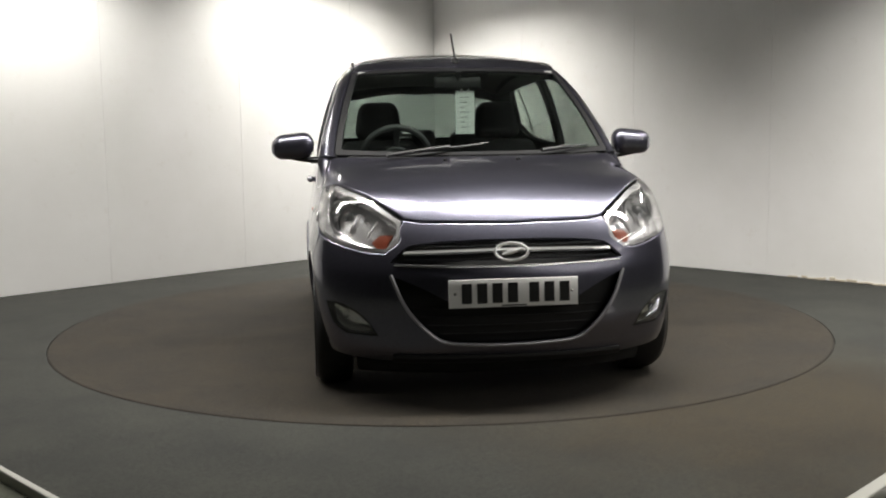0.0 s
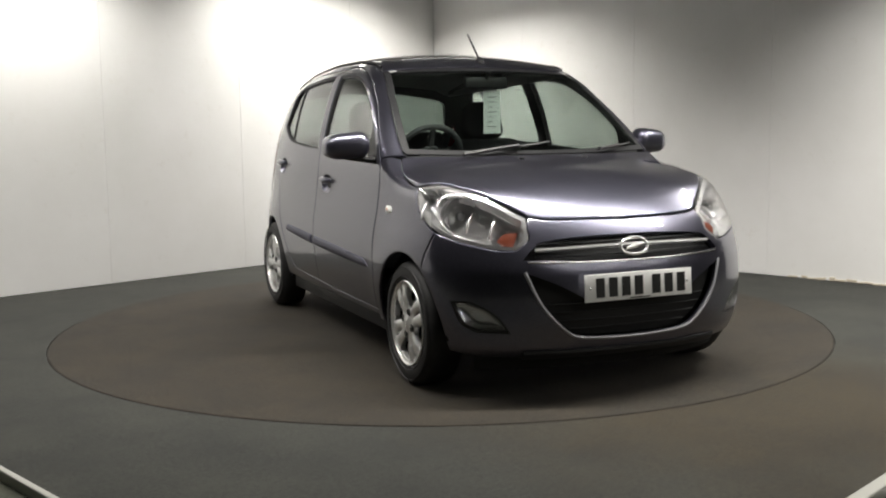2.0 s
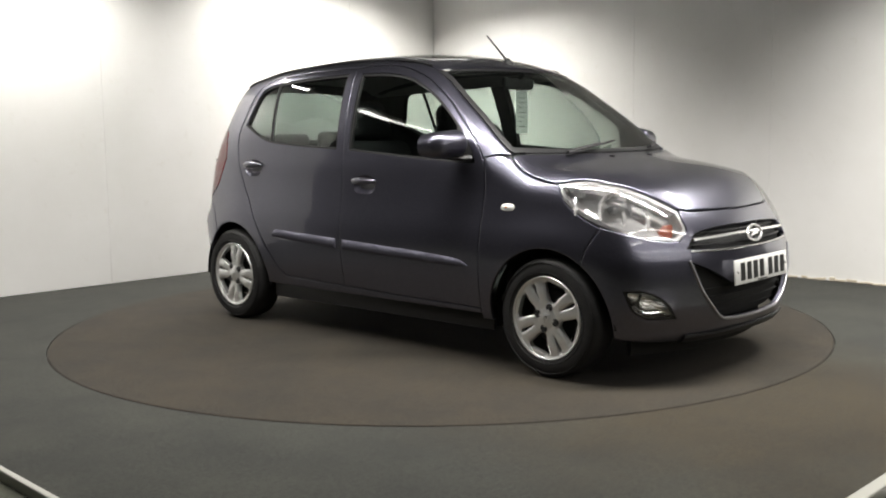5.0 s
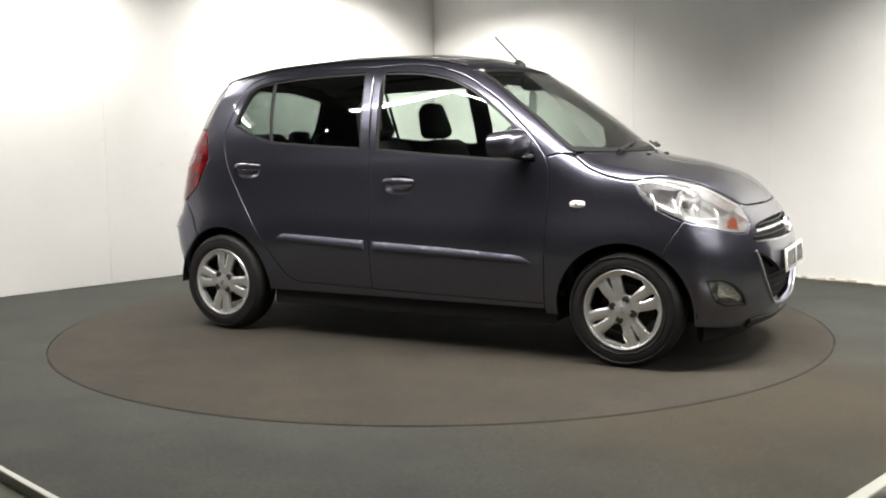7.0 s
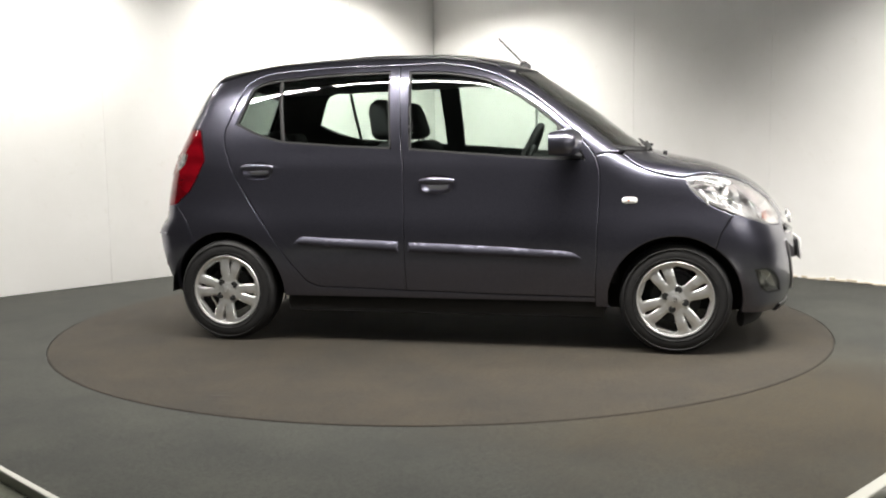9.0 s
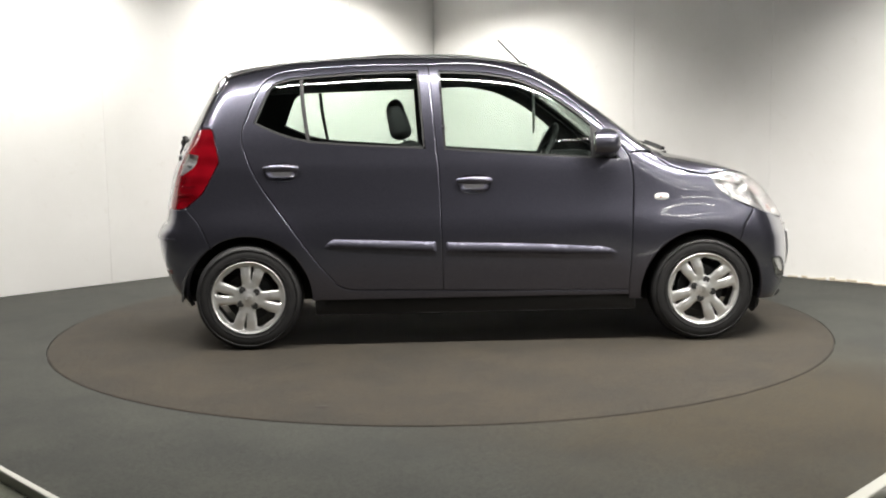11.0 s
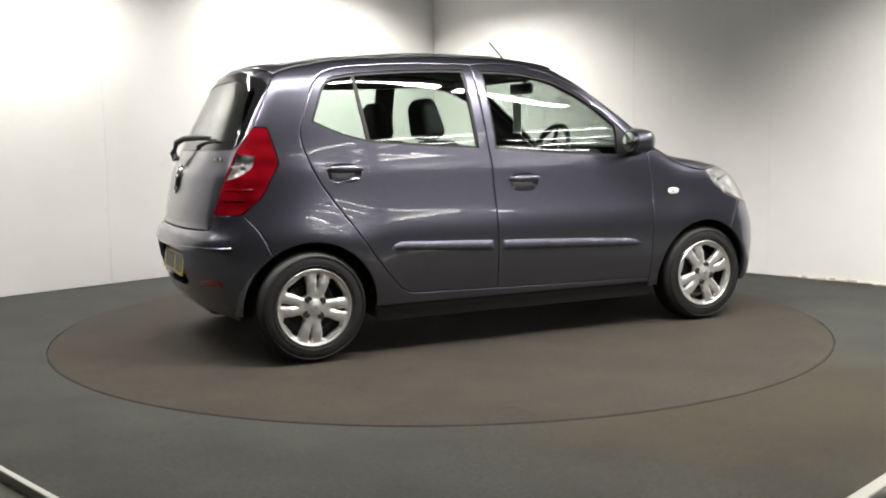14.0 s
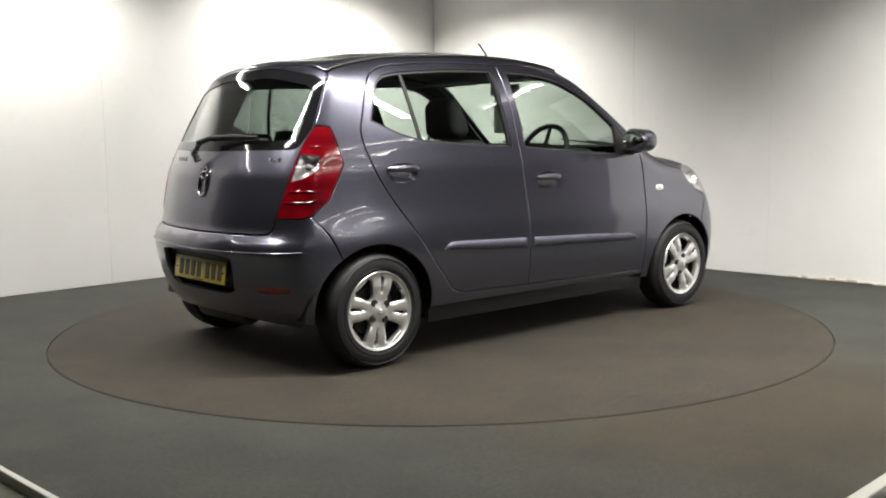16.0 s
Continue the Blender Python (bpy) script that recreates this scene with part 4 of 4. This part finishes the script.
    rim = closed(smooth_half(top, lamp_low, seam, wheel, under))
    recess = closed(smooth_half(on_end(REAR_END, REAR_WRAP, [(0, 0.548), (-0.28, 0.546), (-0.345, 0.535)]), on_end(REAR_END, REAR_WRAP, [(-0.345, 0.535), (-0.34, 0.45), (-0.315, 0.378)]),
                                on_end(REAR_END, REAR_WRAP, [(-0.315, 0.378), (-0.25, 0.362), (0, 0.358)])))
    tail_in = outline(*[flat(REAR_WRAP, s) for s in LAMP_R])
    panel("rear_bumper", REAR_WRAP, rim, PAINT, CAR, [recess], back=MATT, thick=0.02)
    panel("plate_recess", REAR_WRAP, grown(recess, 0.012), BLACK, CAR, gap=0.0, sink=0.048, step=0.05)
    number_plate(CAR, pose(-1.706, 0, 0.455) @ pose(0, 0, 0, 0, 8, 0) @ pose(0, 0, 0, 0, 0, -90), PLATE_YELLOW, "yellow rear number plate with dark bars")
    strip("bumper_crease", REAR_WRAP, np.array(on_end(REAR_END, REAR_WRAP, [(-0.70 + 1.4 * k / 40, 0.560 + 0.02 * abs(-0.7 + 1.4 * k / 40)) for k in range(41)])), 0.012, PAINT, CAR, 0.004)
    white = outline(flat(REAR_WRAP, [(-1.506, -0.621, 1.019), (-1.432, -0.677, 1.007)]),
                    flat(REAR_WRAP, [(-1.432, -0.677, 1.007), (-1.451, -0.683, 0.954), (-1.502, -0.667, 0.917), (-1.558, -0.617, 0.895)]),
                    flat(REAR_WRAP, [(-1.558, -0.617, 0.895), (-1.506, -0.621, 1.019)]))
    for m in (False, True):
        s = 1 if m else -1
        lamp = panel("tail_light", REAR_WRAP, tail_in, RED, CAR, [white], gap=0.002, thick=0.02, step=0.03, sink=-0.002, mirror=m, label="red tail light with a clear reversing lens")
        for z in (1.05, 0.85, 0.80):
            a0 = np.interp(z, (0.73, 0.84, 0.954, 1.07, 1.14), (-0.600, -0.615, -0.632, -0.645, -0.65))
            a1 = np.interp(z, (0.75, 0.80, 0.90, 1.0, 1.1), (-0.67, -0.695, -0.70, -0.68, -0.655))
            ribs = np.array(flat(REAR_WRAP, REAR_END.lift(np.array([(a0, z), (a1, z)]))))
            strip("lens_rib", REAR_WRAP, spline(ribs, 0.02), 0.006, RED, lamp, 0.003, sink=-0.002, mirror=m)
        panel("reversing_lens", REAR_WRAP, white, LENS, lamp, gap=0.0, thick=0.004, step=0.02, sink=-0.001, mirror=m, label="clear lens")
        panel("reversing_bowl", REAR_WRAP, grown(white, 0.003), SILVERED, lamp, gap=0.0, sink=0.012, bowl=0.02, step=0.012, mirror=m)
        c = np.array(white).mean(axis=0)
        strip("lens_bar", REAR_WRAP, spline([(c[0] - 0.048, c[1] + 0.002), (c[0] + 0.048, c[1] + 0.002)], 0.02), 0.007, SILVERED, lamp, 0.002, sink=0.001, mirror=m)
        p = REAR_WRAP.lift(np.array([c]))[0]
        bm = bmesh.new()
        bmesh.ops.create_icosphere(bm, subdivisions=2, radius=0.016, matrix=Matrix.Translation((p[0] + 0.02, s * abs(p[1]), p[2])))
        part("bulb", bm, LENS_GREY, lamp)
        refl = np.array(flat(REAR_WRAP, REAR_END.lift(np.array([(-0.46, 0.402), (-0.55, 0.412), (-0.655, 0.412), (-0.645, 0.388), (-0.55, 0.380), (-0.48, 0.382)]))))
        panel("bumper_reflector", REAR_WRAP, outline(refl[:3], refl[2:4], refl[3:], [refl[5], refl[0]]), DARK_RED, CAR, gap=0.0, sink=-0.001, dome=0.003, step=0.012, thick=0.006, mirror=m, label="dark red reflector in the bumper")
    bm = bmesh.new()
    lathe(bm, [(0.0, -0.25), (0.06, -0.24), (0.075, -0.20), (0.075, 0.20), (0.06, 0.24), (0.0, 0.25)], Matrix.Translation((-1.50, 0.10, 0.235)) @ pose(0, 0, 0, 90, 0, 0), 20)
    part("exhaust", bm, SATIN_DARK, CAR, "dull steel silencer under the tail")


GLOSS_BLACK = material("black_glass_edge", (0.008, 0.008, 0.009), 0.06)
BARREL = material("dark_rim_barrel", (0.035, 0.034, 0.033), 0.6, 0.3)
NUT_DARK = material("dark_steel_nut", (0.025, 0.025, 0.025), 0.5, 0.3)
SATIN_DARK = material("dull_steel", (0.10, 0.095, 0.09), 0.5, 0.8)
rear_end()


def inner_shell():
    """The pressed inner skin behind doors, pillars, roof and gate, which closes the gaps between the panels."""
    for view in (RIGHT, LEFT):
        rim = outline([(0.80, 0.25), (0.80, 0.60), (0.80, 0.98)], [(0.80, 0.98), RAIL_SIDE[0]], RAIL_SIDE[:-1], [RAIL_SIDE[-2], (-1.36, 1.30), (-1.38, 1.10), (-1.36, 0.80), (-1.36, 0.64)],
                      [(-1.36, 0.64), (-1.19, 0.66), (-0.98, 0.60), (-0.84, 0.45), (-0.82, 0.25)], [(-0.82, 0.25), (0.80, 0.25)])
        panel("inner_side", view, rim, TRIM, CAR, [grown(GLASS_F, -0.002), grown(GLASS_R, -0.002)], gap=0.0, sink=0.022, thick=0.012, step=0.06)
    y = np.linspace(-0.55, 0.55, 12)
    roof = np.array([(0.40 - 0.3 * v * v, v) for v in y] + [(-1.33 + 0.08 * v * v, v) for v in y[::-1]])
    panel("headlining", ABOVE, roof, HEADLINING, CAR, gap=0.0, sink=0.022, thick=0.010, step=0.07, label="grey cloth headlining")


inner_shell()


# ---- wheels ----
def dish(r):
    """How far the wheel's face lies outside its mounting plane."""
    return np.interp(r, (0.0, 0.03, 0.05, 0.075, 0.12, 0.160, 0.176, 0.19), (0.026, 0.026, 0.020, 0.022, 0.027, 0.022, 0.020, 0.026))


def polar(c, r0, r1, h0, h1, n=8, pinch=0.55):
    """A rounded window in the wheel's face round the angle c (degrees)."""
    t = np.linspace(0, 1, n)
    def edge(sgn, tt):
        r = r0 + (r1 - r0) * tt
        h = (h0 + (h1 - h0) * tt ** 0.7) * np.minimum(1, np.minimum(tt, 1 - tt) * 8 + pinch)
        a = np.radians(c + sgn * h)
        return np.stack([r * np.cos(a), r * np.sin(a)], -1)
    return np.vstack([edge(1, t), edge(-1, t[::-1])])


def wheel_face():
    n = 64
    ring = np.stack([0.182 * np.cos(np.arange(n) * 2 * math.pi / n), 0.182 * np.sin(np.arange(n) * 2 * math.pi / n)], -1)
    holes = [polar(90 * k, 0.072, 0.168, 12, 23.5, 12, 0.66) for k in range(4)] + [polar(90 * k + 45, 0.088, 0.167, 1.0, 3.6, 8, 0.35) for k in range(4)]
    pts, tri = triangles(ring, holes, 0.009)
    r = np.linalg.norm(pts, axis=1)
    rim_d = np.full(len(pts), 1.0)
    for h in holes:
        rim_d = np.minimum(rim_d, np.min(np.linalg.norm(pts[:, None] - h[None], axis=2), axis=1))
    z = dish(r) - 0.007 * np.exp(-rim_d / 0.006) * (r < 0.168)
    p = np.column_stack([pts, z])
    q = np.column_stack([pts, z - 0.022])
    fn = np.cross(p[tri[:, 1]] - p[tri[:, 0]], p[tri[:, 2]] - p[tri[:, 0]])[:, 2] < 0
    tri[fn] = tri[fn][:, ::-1]
    k = len(p)
    es = {(a, b) for t in tri for a, b in ((t[0], t[1]), (t[1], t[2]), (t[2], t[0]))}
    faces = [tuple(map(int, t)) for t in tri] + [tuple(int(i) + k for i in t[::-1]) for t in tri]
    faces += [(int(b), int(a), int(a) + k, int(b) + k) for a, b in es if (b, a) not in es]
    me = bpy.data.meshes.new("rim_face")
    me.from_pydata([tuple(v) for v in np.vstack([p, q])], [], faces)
    me.materials.append(ALLOY)
    me.shade_smooth()
    me.set_sharp_from_angle(angle=radians(40))
    return me


FACE = wheel_face()


def wheel(name, x, side, spin):
    root = tagged(new(name), "silver alloy wheel with four paired spokes")
    root.parent = CAR
    root.matrix_local = Matrix.Translation((x, side * 0.752, 0.274)) @ pose(0, 0, 0, 90 if side < 0 else -90, 0, 0) @ pose(0, 0, 0, 0, 0, spin)
    bm = bmesh.new()
    lathe(bm, [(0.183, 0.010), (0.188, 0.022), (0.196, 0.027), (0.220, 0.030), (0.245, 0.026), (0.262, 0.016), (0.271, 0.000), (0.274, -0.02), (0.274, -0.10), (0.268, -0.125), (0.24, -0.135), (0.19, -0.13), (0.182, -0.06)], Matrix(), 72, True)
    part("tyre", bm, TYRE, root, "worn black tyre")
    for r in (0.206, 0.250):
        bm = bmesh.new()
        lathe(bm, [(r - 0.002, 0.0265), (r, 0.0315), (r + 0.002, 0.0265)], Matrix(), 72)
        part("tyre_ridge", bm, TYRE, root)
    face = new("rim_face", FACE)
    face.parent = root
    bm = bmesh.new()
    lathe(bm, [(0.1775, 0.014), (0.180, 0.027), (0.186, 0.030), (0.190, 0.025), (0.185, 0.012)], Matrix(), 72)
    part("rim_lip", bm, ALLOY, root)
    # barrel behind the spokes, much darker than the alloy face
    bm = bmesh.new()
    lathe(bm, [(0.184, 0.012), (0.175, 0.0), (0.170, -0.09), (0.176, -0.12)], Matrix(), 72)
    part("rim_barrel", bm, BARREL, root, "dark rim barrel behind the spokes")
    bm = bmesh.new()
    lathe(bm, [(0.0, -0.035), (0.12, -0.035), (0.125, -0.04), (0.125, -0.055), (0.0, -0.055)], Matrix(), 40)
    part("brake_disc", bm, MATT, root)
    bm = bmesh.new()
    lathe(bm, [(0.0, 0.030), (0.018, 0.0295), (0.026, 0.026), (0.027, 0.020)], Matrix(), 28)
    cap = part("hub_cap", bm, ALLOY, root)
    bm = bmesh.new()
    ring = [(0.012 * math.cos(a), 0.007 * math.sin(a), 0.0305) for a in np.linspace(0, 2 * math.pi, 20)]
    sweep(bm, ring, 0.0014, 5)
    part("cap_badge", bm, CHROME, cap)
    for k in range(4):
        a = radians(90 * k)
        bm = bmesh.new()
        m = Matrix.Translation((0.051 * math.cos(a), 0.051 * math.sin(a), 0.0))
        lathe(bm, [(0.0, 0.0245), (0.0080, 0.0255), (0.0095, 0.0225), (0.0115, 0.0222), (0.0175, 0.0240), (0.0182, 0.018)], m, 14)
        part("wheel_nut", bm, NUT_DARK, root)
    bm = bmesh.new()
    box(bm, (0.150, -0.004, 0.008), (0.166, 0.004, 0.020), 0.003)
    part("valve", bm, BLACK, root)


for _v in FACE.vertices:
    _v.co.x, _v.co.y = _v.co.x * 0.995, _v.co.y * 0.995

wheel("front_right_wheel", 1.187, -1, 73)
wheel("rear_right_wheel", -1.187, -1, 36)
wheel("front_left_wheel", 1.187, 1, 20)
wheel("rear_left_wheel", -1.187, 1, 50)


def arch_and_floor():
    for (cx, cz, r) in (ARCH_F, ARCH_R):
        for s in (-1, 1):
            bm = bmesh.new()
            rows = []
            for a in np.linspace(-2, 182, 26):
                c, sn = math.cos(radians(a)), math.sin(radians(a))
                rows.append([bm.verts.new((cx + k * c, s * y, cz + k * sn)) for k, y in ((r + 0.012, 0.735), (r + 0.03, 0.70), (r + 0.03, 0.50), (r - 0.2, 0.48))])
            for a, b in zip(rows, rows[1:]):
                for j in range(3):
                    bm.faces.new((a[j], a[j + 1], b[j + 1], b[j]))
            part("wheel_arch_liner", bm, MATT, CAR)
    bm = bmesh.new()
    box(bm, (-0.84, -0.70, 0.175), (0.84, 0.70, 0.30), 0.02)
    box(bm, (0.84, -0.47, 0.175), (1.60, 0.47, 0.33), 0.02)
    box(bm, (-1.55, -0.47, 0.21), (-0.84, 0.47, 0.36), 0.02)
    part("underbody", bm, MATT, CAR, "black underbody")
    for s in (-1, 1):
        bm = bmesh.new()
        box(bm, (-0.85, s * 0.715 - 0.012, 0.168), (0.84, s * 0.715 + 0.012, 0.262), 0.008)
        part("sill_trim", bm, BLACK, CAR)


arch_and_floor()


# ---- outer fittings ----
def door_mirror(s):
    bm = bmesh.new()
    box(bm, (-0.072, -0.108, -0.066), (0.072, 0.100, 0.066), 0.058, segments=6)
    for v in bm.verts:
        k = (v.co.y + 0.093) / 0.186            # 0 at the outer end
        v.co.z *= 0.90 + 0.14 * k
        v.co.z += 0.010 * k
        v.co.x += -0.035 * (1 - k)
        if v.co.x < -0.06:
            v.co.x = -0.06 - 0.2 * (v.co.x + 0.06) - 0.03 * (1 - k)
    bmesh.ops.scale(bm, vec=(1, s * -1, 1), verts=bm.verts)
    bmesh.ops.translate(bm, vec=(0.672, s * 0.858, 1.045), verts=bm.verts)
    shell = part("door_mirror", bm, PAINT, CAR, "body-coloured door mirror housing")
    bm = bmesh.new()
    lathe(bm, [(0.0, 0.002), (0.9, 0.002), (1.0, 0.0), (1.0, -0.012), (0.0, -0.012)], Matrix.Translation((0.592, s * 0.857, 1.045)) @ pose(0, 0, 0, 0, -90, s * 8) @ Matrix.Diagonal((0.054, 0.082, 1, 1)), 28)
    part("mirror_glass", bm, CHROME, shell, "silvered mirror glass")
    bm = bmesh.new()
    sweep(bm, [(0.70, s * 0.735, 0.985), (0.69, s * 0.77, 0.984), (0.675, s * 0.83, 0.990), (0.66, s * 0.90, 0.997)], [0.030, 0.026, 0.022, 0.012], 10, 0.6)
    part("mirror_foot", bm, BLACK, shell)


for s in (-1, 1):
    door_mirror(s)
    v = RIGHT if s < 0 else LEFT
    panel("side_repeater", v, oval(0.962, 0.763, 0.038, 0.017, 24, power=0.7), PLATE_WHITE, CAR, gap=0.0, sink=-0.001, dome=0.008, step=0.01, thick=0.004, label="clear side indicator")
    bm = bmesh.new()
    p = v.lift(np.array([(0.957, 0.763)]))[0]
    bmesh.ops.create_icosphere(bm, subdivisions=2, radius=0.006, matrix=Matrix.Translation((p[0], p[1] + s * 0.006, p[2])))
    part("repeater_bulb", bm, AMBER, CAR)
    rail = ABOVE.lift(spline([(x, s * (y - 0.004)) for x, y in RAIL[4:]], 0.03))
    bm = bmesh.new()
    sweep(bm, rail + np.array([0, 0, 0.002]), 0.007, 6)
    part("roof_moulding", bm, BLACK, CAR)

bm = bmesh.new()
lathe(bm, [(0.030, -0.012), (0.028, 0.004), (0.016, 0.016), (0.007, 0.026), (0.0, 0.028)], Matrix.Translation((0.335, 0, 1.482)) @ Matrix.Diagonal((1.4, 0.7, 1, 1)), 16)
sweep(bm, [(0.325, 0, 1.502), (0.190, 0, 1.640)], [0.0060, 0.0042], 8)
part("aerial", bm, BLACK, CAR, "black rod aerial leaning back")

for pts in ([(1.045, -0.43), (1.030, -0.25), (1.008, -0.05), (0.985, 0.06)], [(1.040, 0.30), (0.99, 0.42), (0.925, 0.555)]):
    p = ABOVE.lift(spline(pts, 0.03))
    bm = bmesh.new()
    sweep(bm, p + np.array([0.0, 0, 0.016]), 0.006, 6)
    sweep(bm, p[: len(p) * 2 // 3] + np.array([0.012, 0, 0.022]), 0.009, 6)
    part("wiper", bm, BLACK, CAR, "black windscreen wiper at rest")
for y in (-0.17, 0.17):
    bm = bmesh.new()
    p = ABOVE.lift(np.array([(1.13, y)]))[0]
    box(bm, (p[0] - 0.012, y - 0.010, p[2] - 0.004), (p[0] + 0.012, y + 0.010, p[2] + 0.009), 0.004)
    part("washer_jet", bm, BLACK, CAR)
ys = np.linspace(-0.60, 0.60, 41)
strip("scuttle", ABOVE, np.stack([1.062 - 0.33 * ys * ys, ys], -1), 0.045, BLACK, CAR, 0.002, sink=0.012, label="black plastic scuttle below the windscreen")


# ---- inside ----
PAPER = bpy.data.materials.new("thin_paper")
PAPER.use_nodes = True
_t = PAPER.node_tree
_a, _b = _t.nodes.new("ShaderNodeBsdfDiffuse"), _t.nodes.new("ShaderNodeBsdfTranslucent")
_m = _t.nodes.new("ShaderNodeMixShader")
_a.inputs[0].default_value = _b.inputs[0].default_value = (0.85, 0.88, 0.86, 1)
_t.links.new(_a.outputs[0], _m.inputs[1])
_t.links.new(_b.outputs[0], _m.inputs[2])
_t.links.new(_m.outputs[0], _t.nodes["Material Output"].inputs["Surface"])

def seat_back(bm, x0, z0, x1, z1, y, w, d):
    m = Matrix.Translation(((x0 + x1) / 2, y, (z0 + z1) / 2)) @ pose(0, 0, 0, 0, math.degrees(math.atan2(x1 - x0, z1 - z0)), 0)
    h = math.hypot(x1 - x0, z1 - z0)
    box(bm, (-d / 2, -w / 2, -h / 2), (d / 2, w / 2, h / 2), min(d, w) * 0.42, m, 5)


def front_seat(y):
    seat = tagged(new("front_seat"), "black cloth front seat with headrest")
    seat.parent = CAR
    bm = bmesh.new()
    box(bm, (-0.20, y - 0.25, 0.36), (0.32, y + 0.25, 0.54), 0.06, segments=4)
    part("cushion", bm, FABRIC, seat)
    bm = bmesh.new()
    seat_back(bm, -0.17, 0.50, -0.36, 1.06, y, 0.46, 0.16)
    part("backrest", bm, FABRIC, seat)
    bm = bmesh.new()
    seat_back(bm, -0.372, 1.075, -0.425, 1.290, y, 0.28, 0.13)
    for v in bm.verts:
        k = max(0.0, (v.co.z - 1.09) / 0.2)
        v.co.y = y + (v.co.y - y) * (1 - 0.22 * k * k)
        v.co.x = -0.42 + (v.co.x + 0.42) * (1 - 0.35 * k)
    part("headrest", bm, FABRIC, seat)
    for k in (-0.06, 0.06):
        bm = bmesh.new()
        sweep(bm, [(-0.35, y + k, 1.03), (-0.39, y + k, 1.13)], 0.007, 8)
        part("headrest_post", bm, SATIN, seat)


for y in (-0.36, 0.36):
    front_seat(y)
bench = tagged(new("rear_bench"), "black cloth rear bench with two headrests")
bench.parent = CAR
bm = bmesh.new()
box(bm, (-0.98, -0.58, 0.36), (-0.55, 0.58, 0.56), 0.06, segments=4)
part("cushion", bm, FABRIC, bench)
bm = bmesh.new()
seat_back(bm, -1.02, 0.50, -1.17, 1.00, 0, 1.18, 0.14)
part("backrest", bm, FABRIC, bench)
for y, w, h in ((-0.31, 0.25, 1.115), (0.0, 0.16, 1.13), (0.31, 0.25, 1.115)):
    bm = bmesh.new()
    seat_back(bm, -1.165, 0.985, -1.185, h, y, w, 0.09)
    part("headrest", bm, FABRIC, bench)

bm = bmesh.new()
box(bm, (0.50, -0.66, 0.62), (0.90, 0.66, 0.955), 0.07, segments=4)
for v in bm.verts:
    if v.co.z > 0.85:
        v.co.z -= max(0, 0.70 - v.co.x) * 0.25
part("dashboard", bm, TRIM, CAR, "black dashboard")
bm = bmesh.new()
box(bm, (0.44, -0.53, 0.90), (0.66, -0.20, 1.005), 0.045, segments=4)
part("instrument_hood", bm, TRIM, CAR)
bm = bmesh.new()
at = Matrix.Translation((0.40, -0.33, 0.975)) @ pose(0, 0, 0, 0, -66, 0)
ring = [at @ Vector((0.18 * math.cos(a), 0.18 * math.sin(a), 0)) for a in np.linspace(0, 2 * math.pi, 41)]
sweep(bm, ring, 0.016, 10)
lathe(bm, [(0.0, 0.012), (0.05, 0.010), (0.075, 0.0), (0.07, -0.02), (0.0, -0.03)], at, 20)
for a in (0, 125, 235):
    d = Vector((math.cos(radians(a)), math.sin(radians(a)), 0))
    sweep(bm, [at @ (0.05 * d), at @ (0.175 * d)], 0.016, 8, 0.5)
sweep(bm, [at @ Vector((0, 0, -0.02)), Vector((0.62, -0.33, 0.88))], 0.03, 10)
part("steering_wheel", bm, TRIM, CAR, "black three-spoke steering wheel")
bm = bmesh.new()
box(bm, (0.395, -0.125, 1.335), (0.425, 0.125, 1.400), 0.014, segments=3)
sweep(bm, [(0.41, 0, 1.38), (0.45, 0, 1.425)], 0.012, 8)
part("rear_view_mirror", bm, BLACK, CAR, "black rear-view mirror under the roof")
bm = bmesh.new()
box(bm, (0.401, -0.010, 1.100), (0.403, 0.090, 1.325), 0.0)
tag = part("hanging_tag", bm, PAPER, CAR, "white paper tag hung from the mirror", smooth=False)
for k in range(7):
    bm = bmesh.new()
    box(bm, (0.4032, 0.014, 1.29 - 0.026 * k), (0.4038, 0.064 - 0.012 * (k % 3), 1.294 - 0.026 * k))
    part("tag_line", bm, SATIN_DARK, tag, smooth=False)
bm = bmesh.new()
ring = [(0.402, 0.040 + 0.022 * math.cos(a), 1.345 + 0.03 * math.sin(a)) for a in np.linspace(0, 2 * math.pi, 21)]
sweep(bm, ring, 0.005, 6)
part("tag_loop", bm, PLATE_WHITE, tag)
for y in (-0.36, 0.36):
    bm = bmesh.new()
    box(bm, (0.20, y - 0.16, 1.425), (0.36, y + 0.16, 1.440), 0.006, pose(0.0, 0, -0.012))
    part("sun_visor", bm, HEADLINING, CAR)
bm = bmesh.new()
box(bm, (-0.86, -0.66, 0.30), (0.86, 0.66, 0.335), 0.01)
part("cabin_floor", bm, TRIM, CAR)
bm = bmesh.new()
box(bm, (0.86, -0.66, 0.33), (0.90, 0.66, 0.93), 0.01)
part("bulkhead", bm, MATT, CAR)
bm = bmesh.new()
box(bm, (-1.52, -0.50, 0.36), (-1.10, 0.50, 0.40), 0.01)
part("boot_floor", bm, TRIM, CAR)


def motions():
    rows = []
    for t, a in TURN:
        rows.append((t, pose(0, 0, 0, 0, 0, a) @ pose(CAR_X, CAR_Y, 0.003)))
    walk(CAR, rows)
    walk(TABLE, [(t, pose(0, 0, 0, 0, 0, a)) for t, a in TURN])


motions()
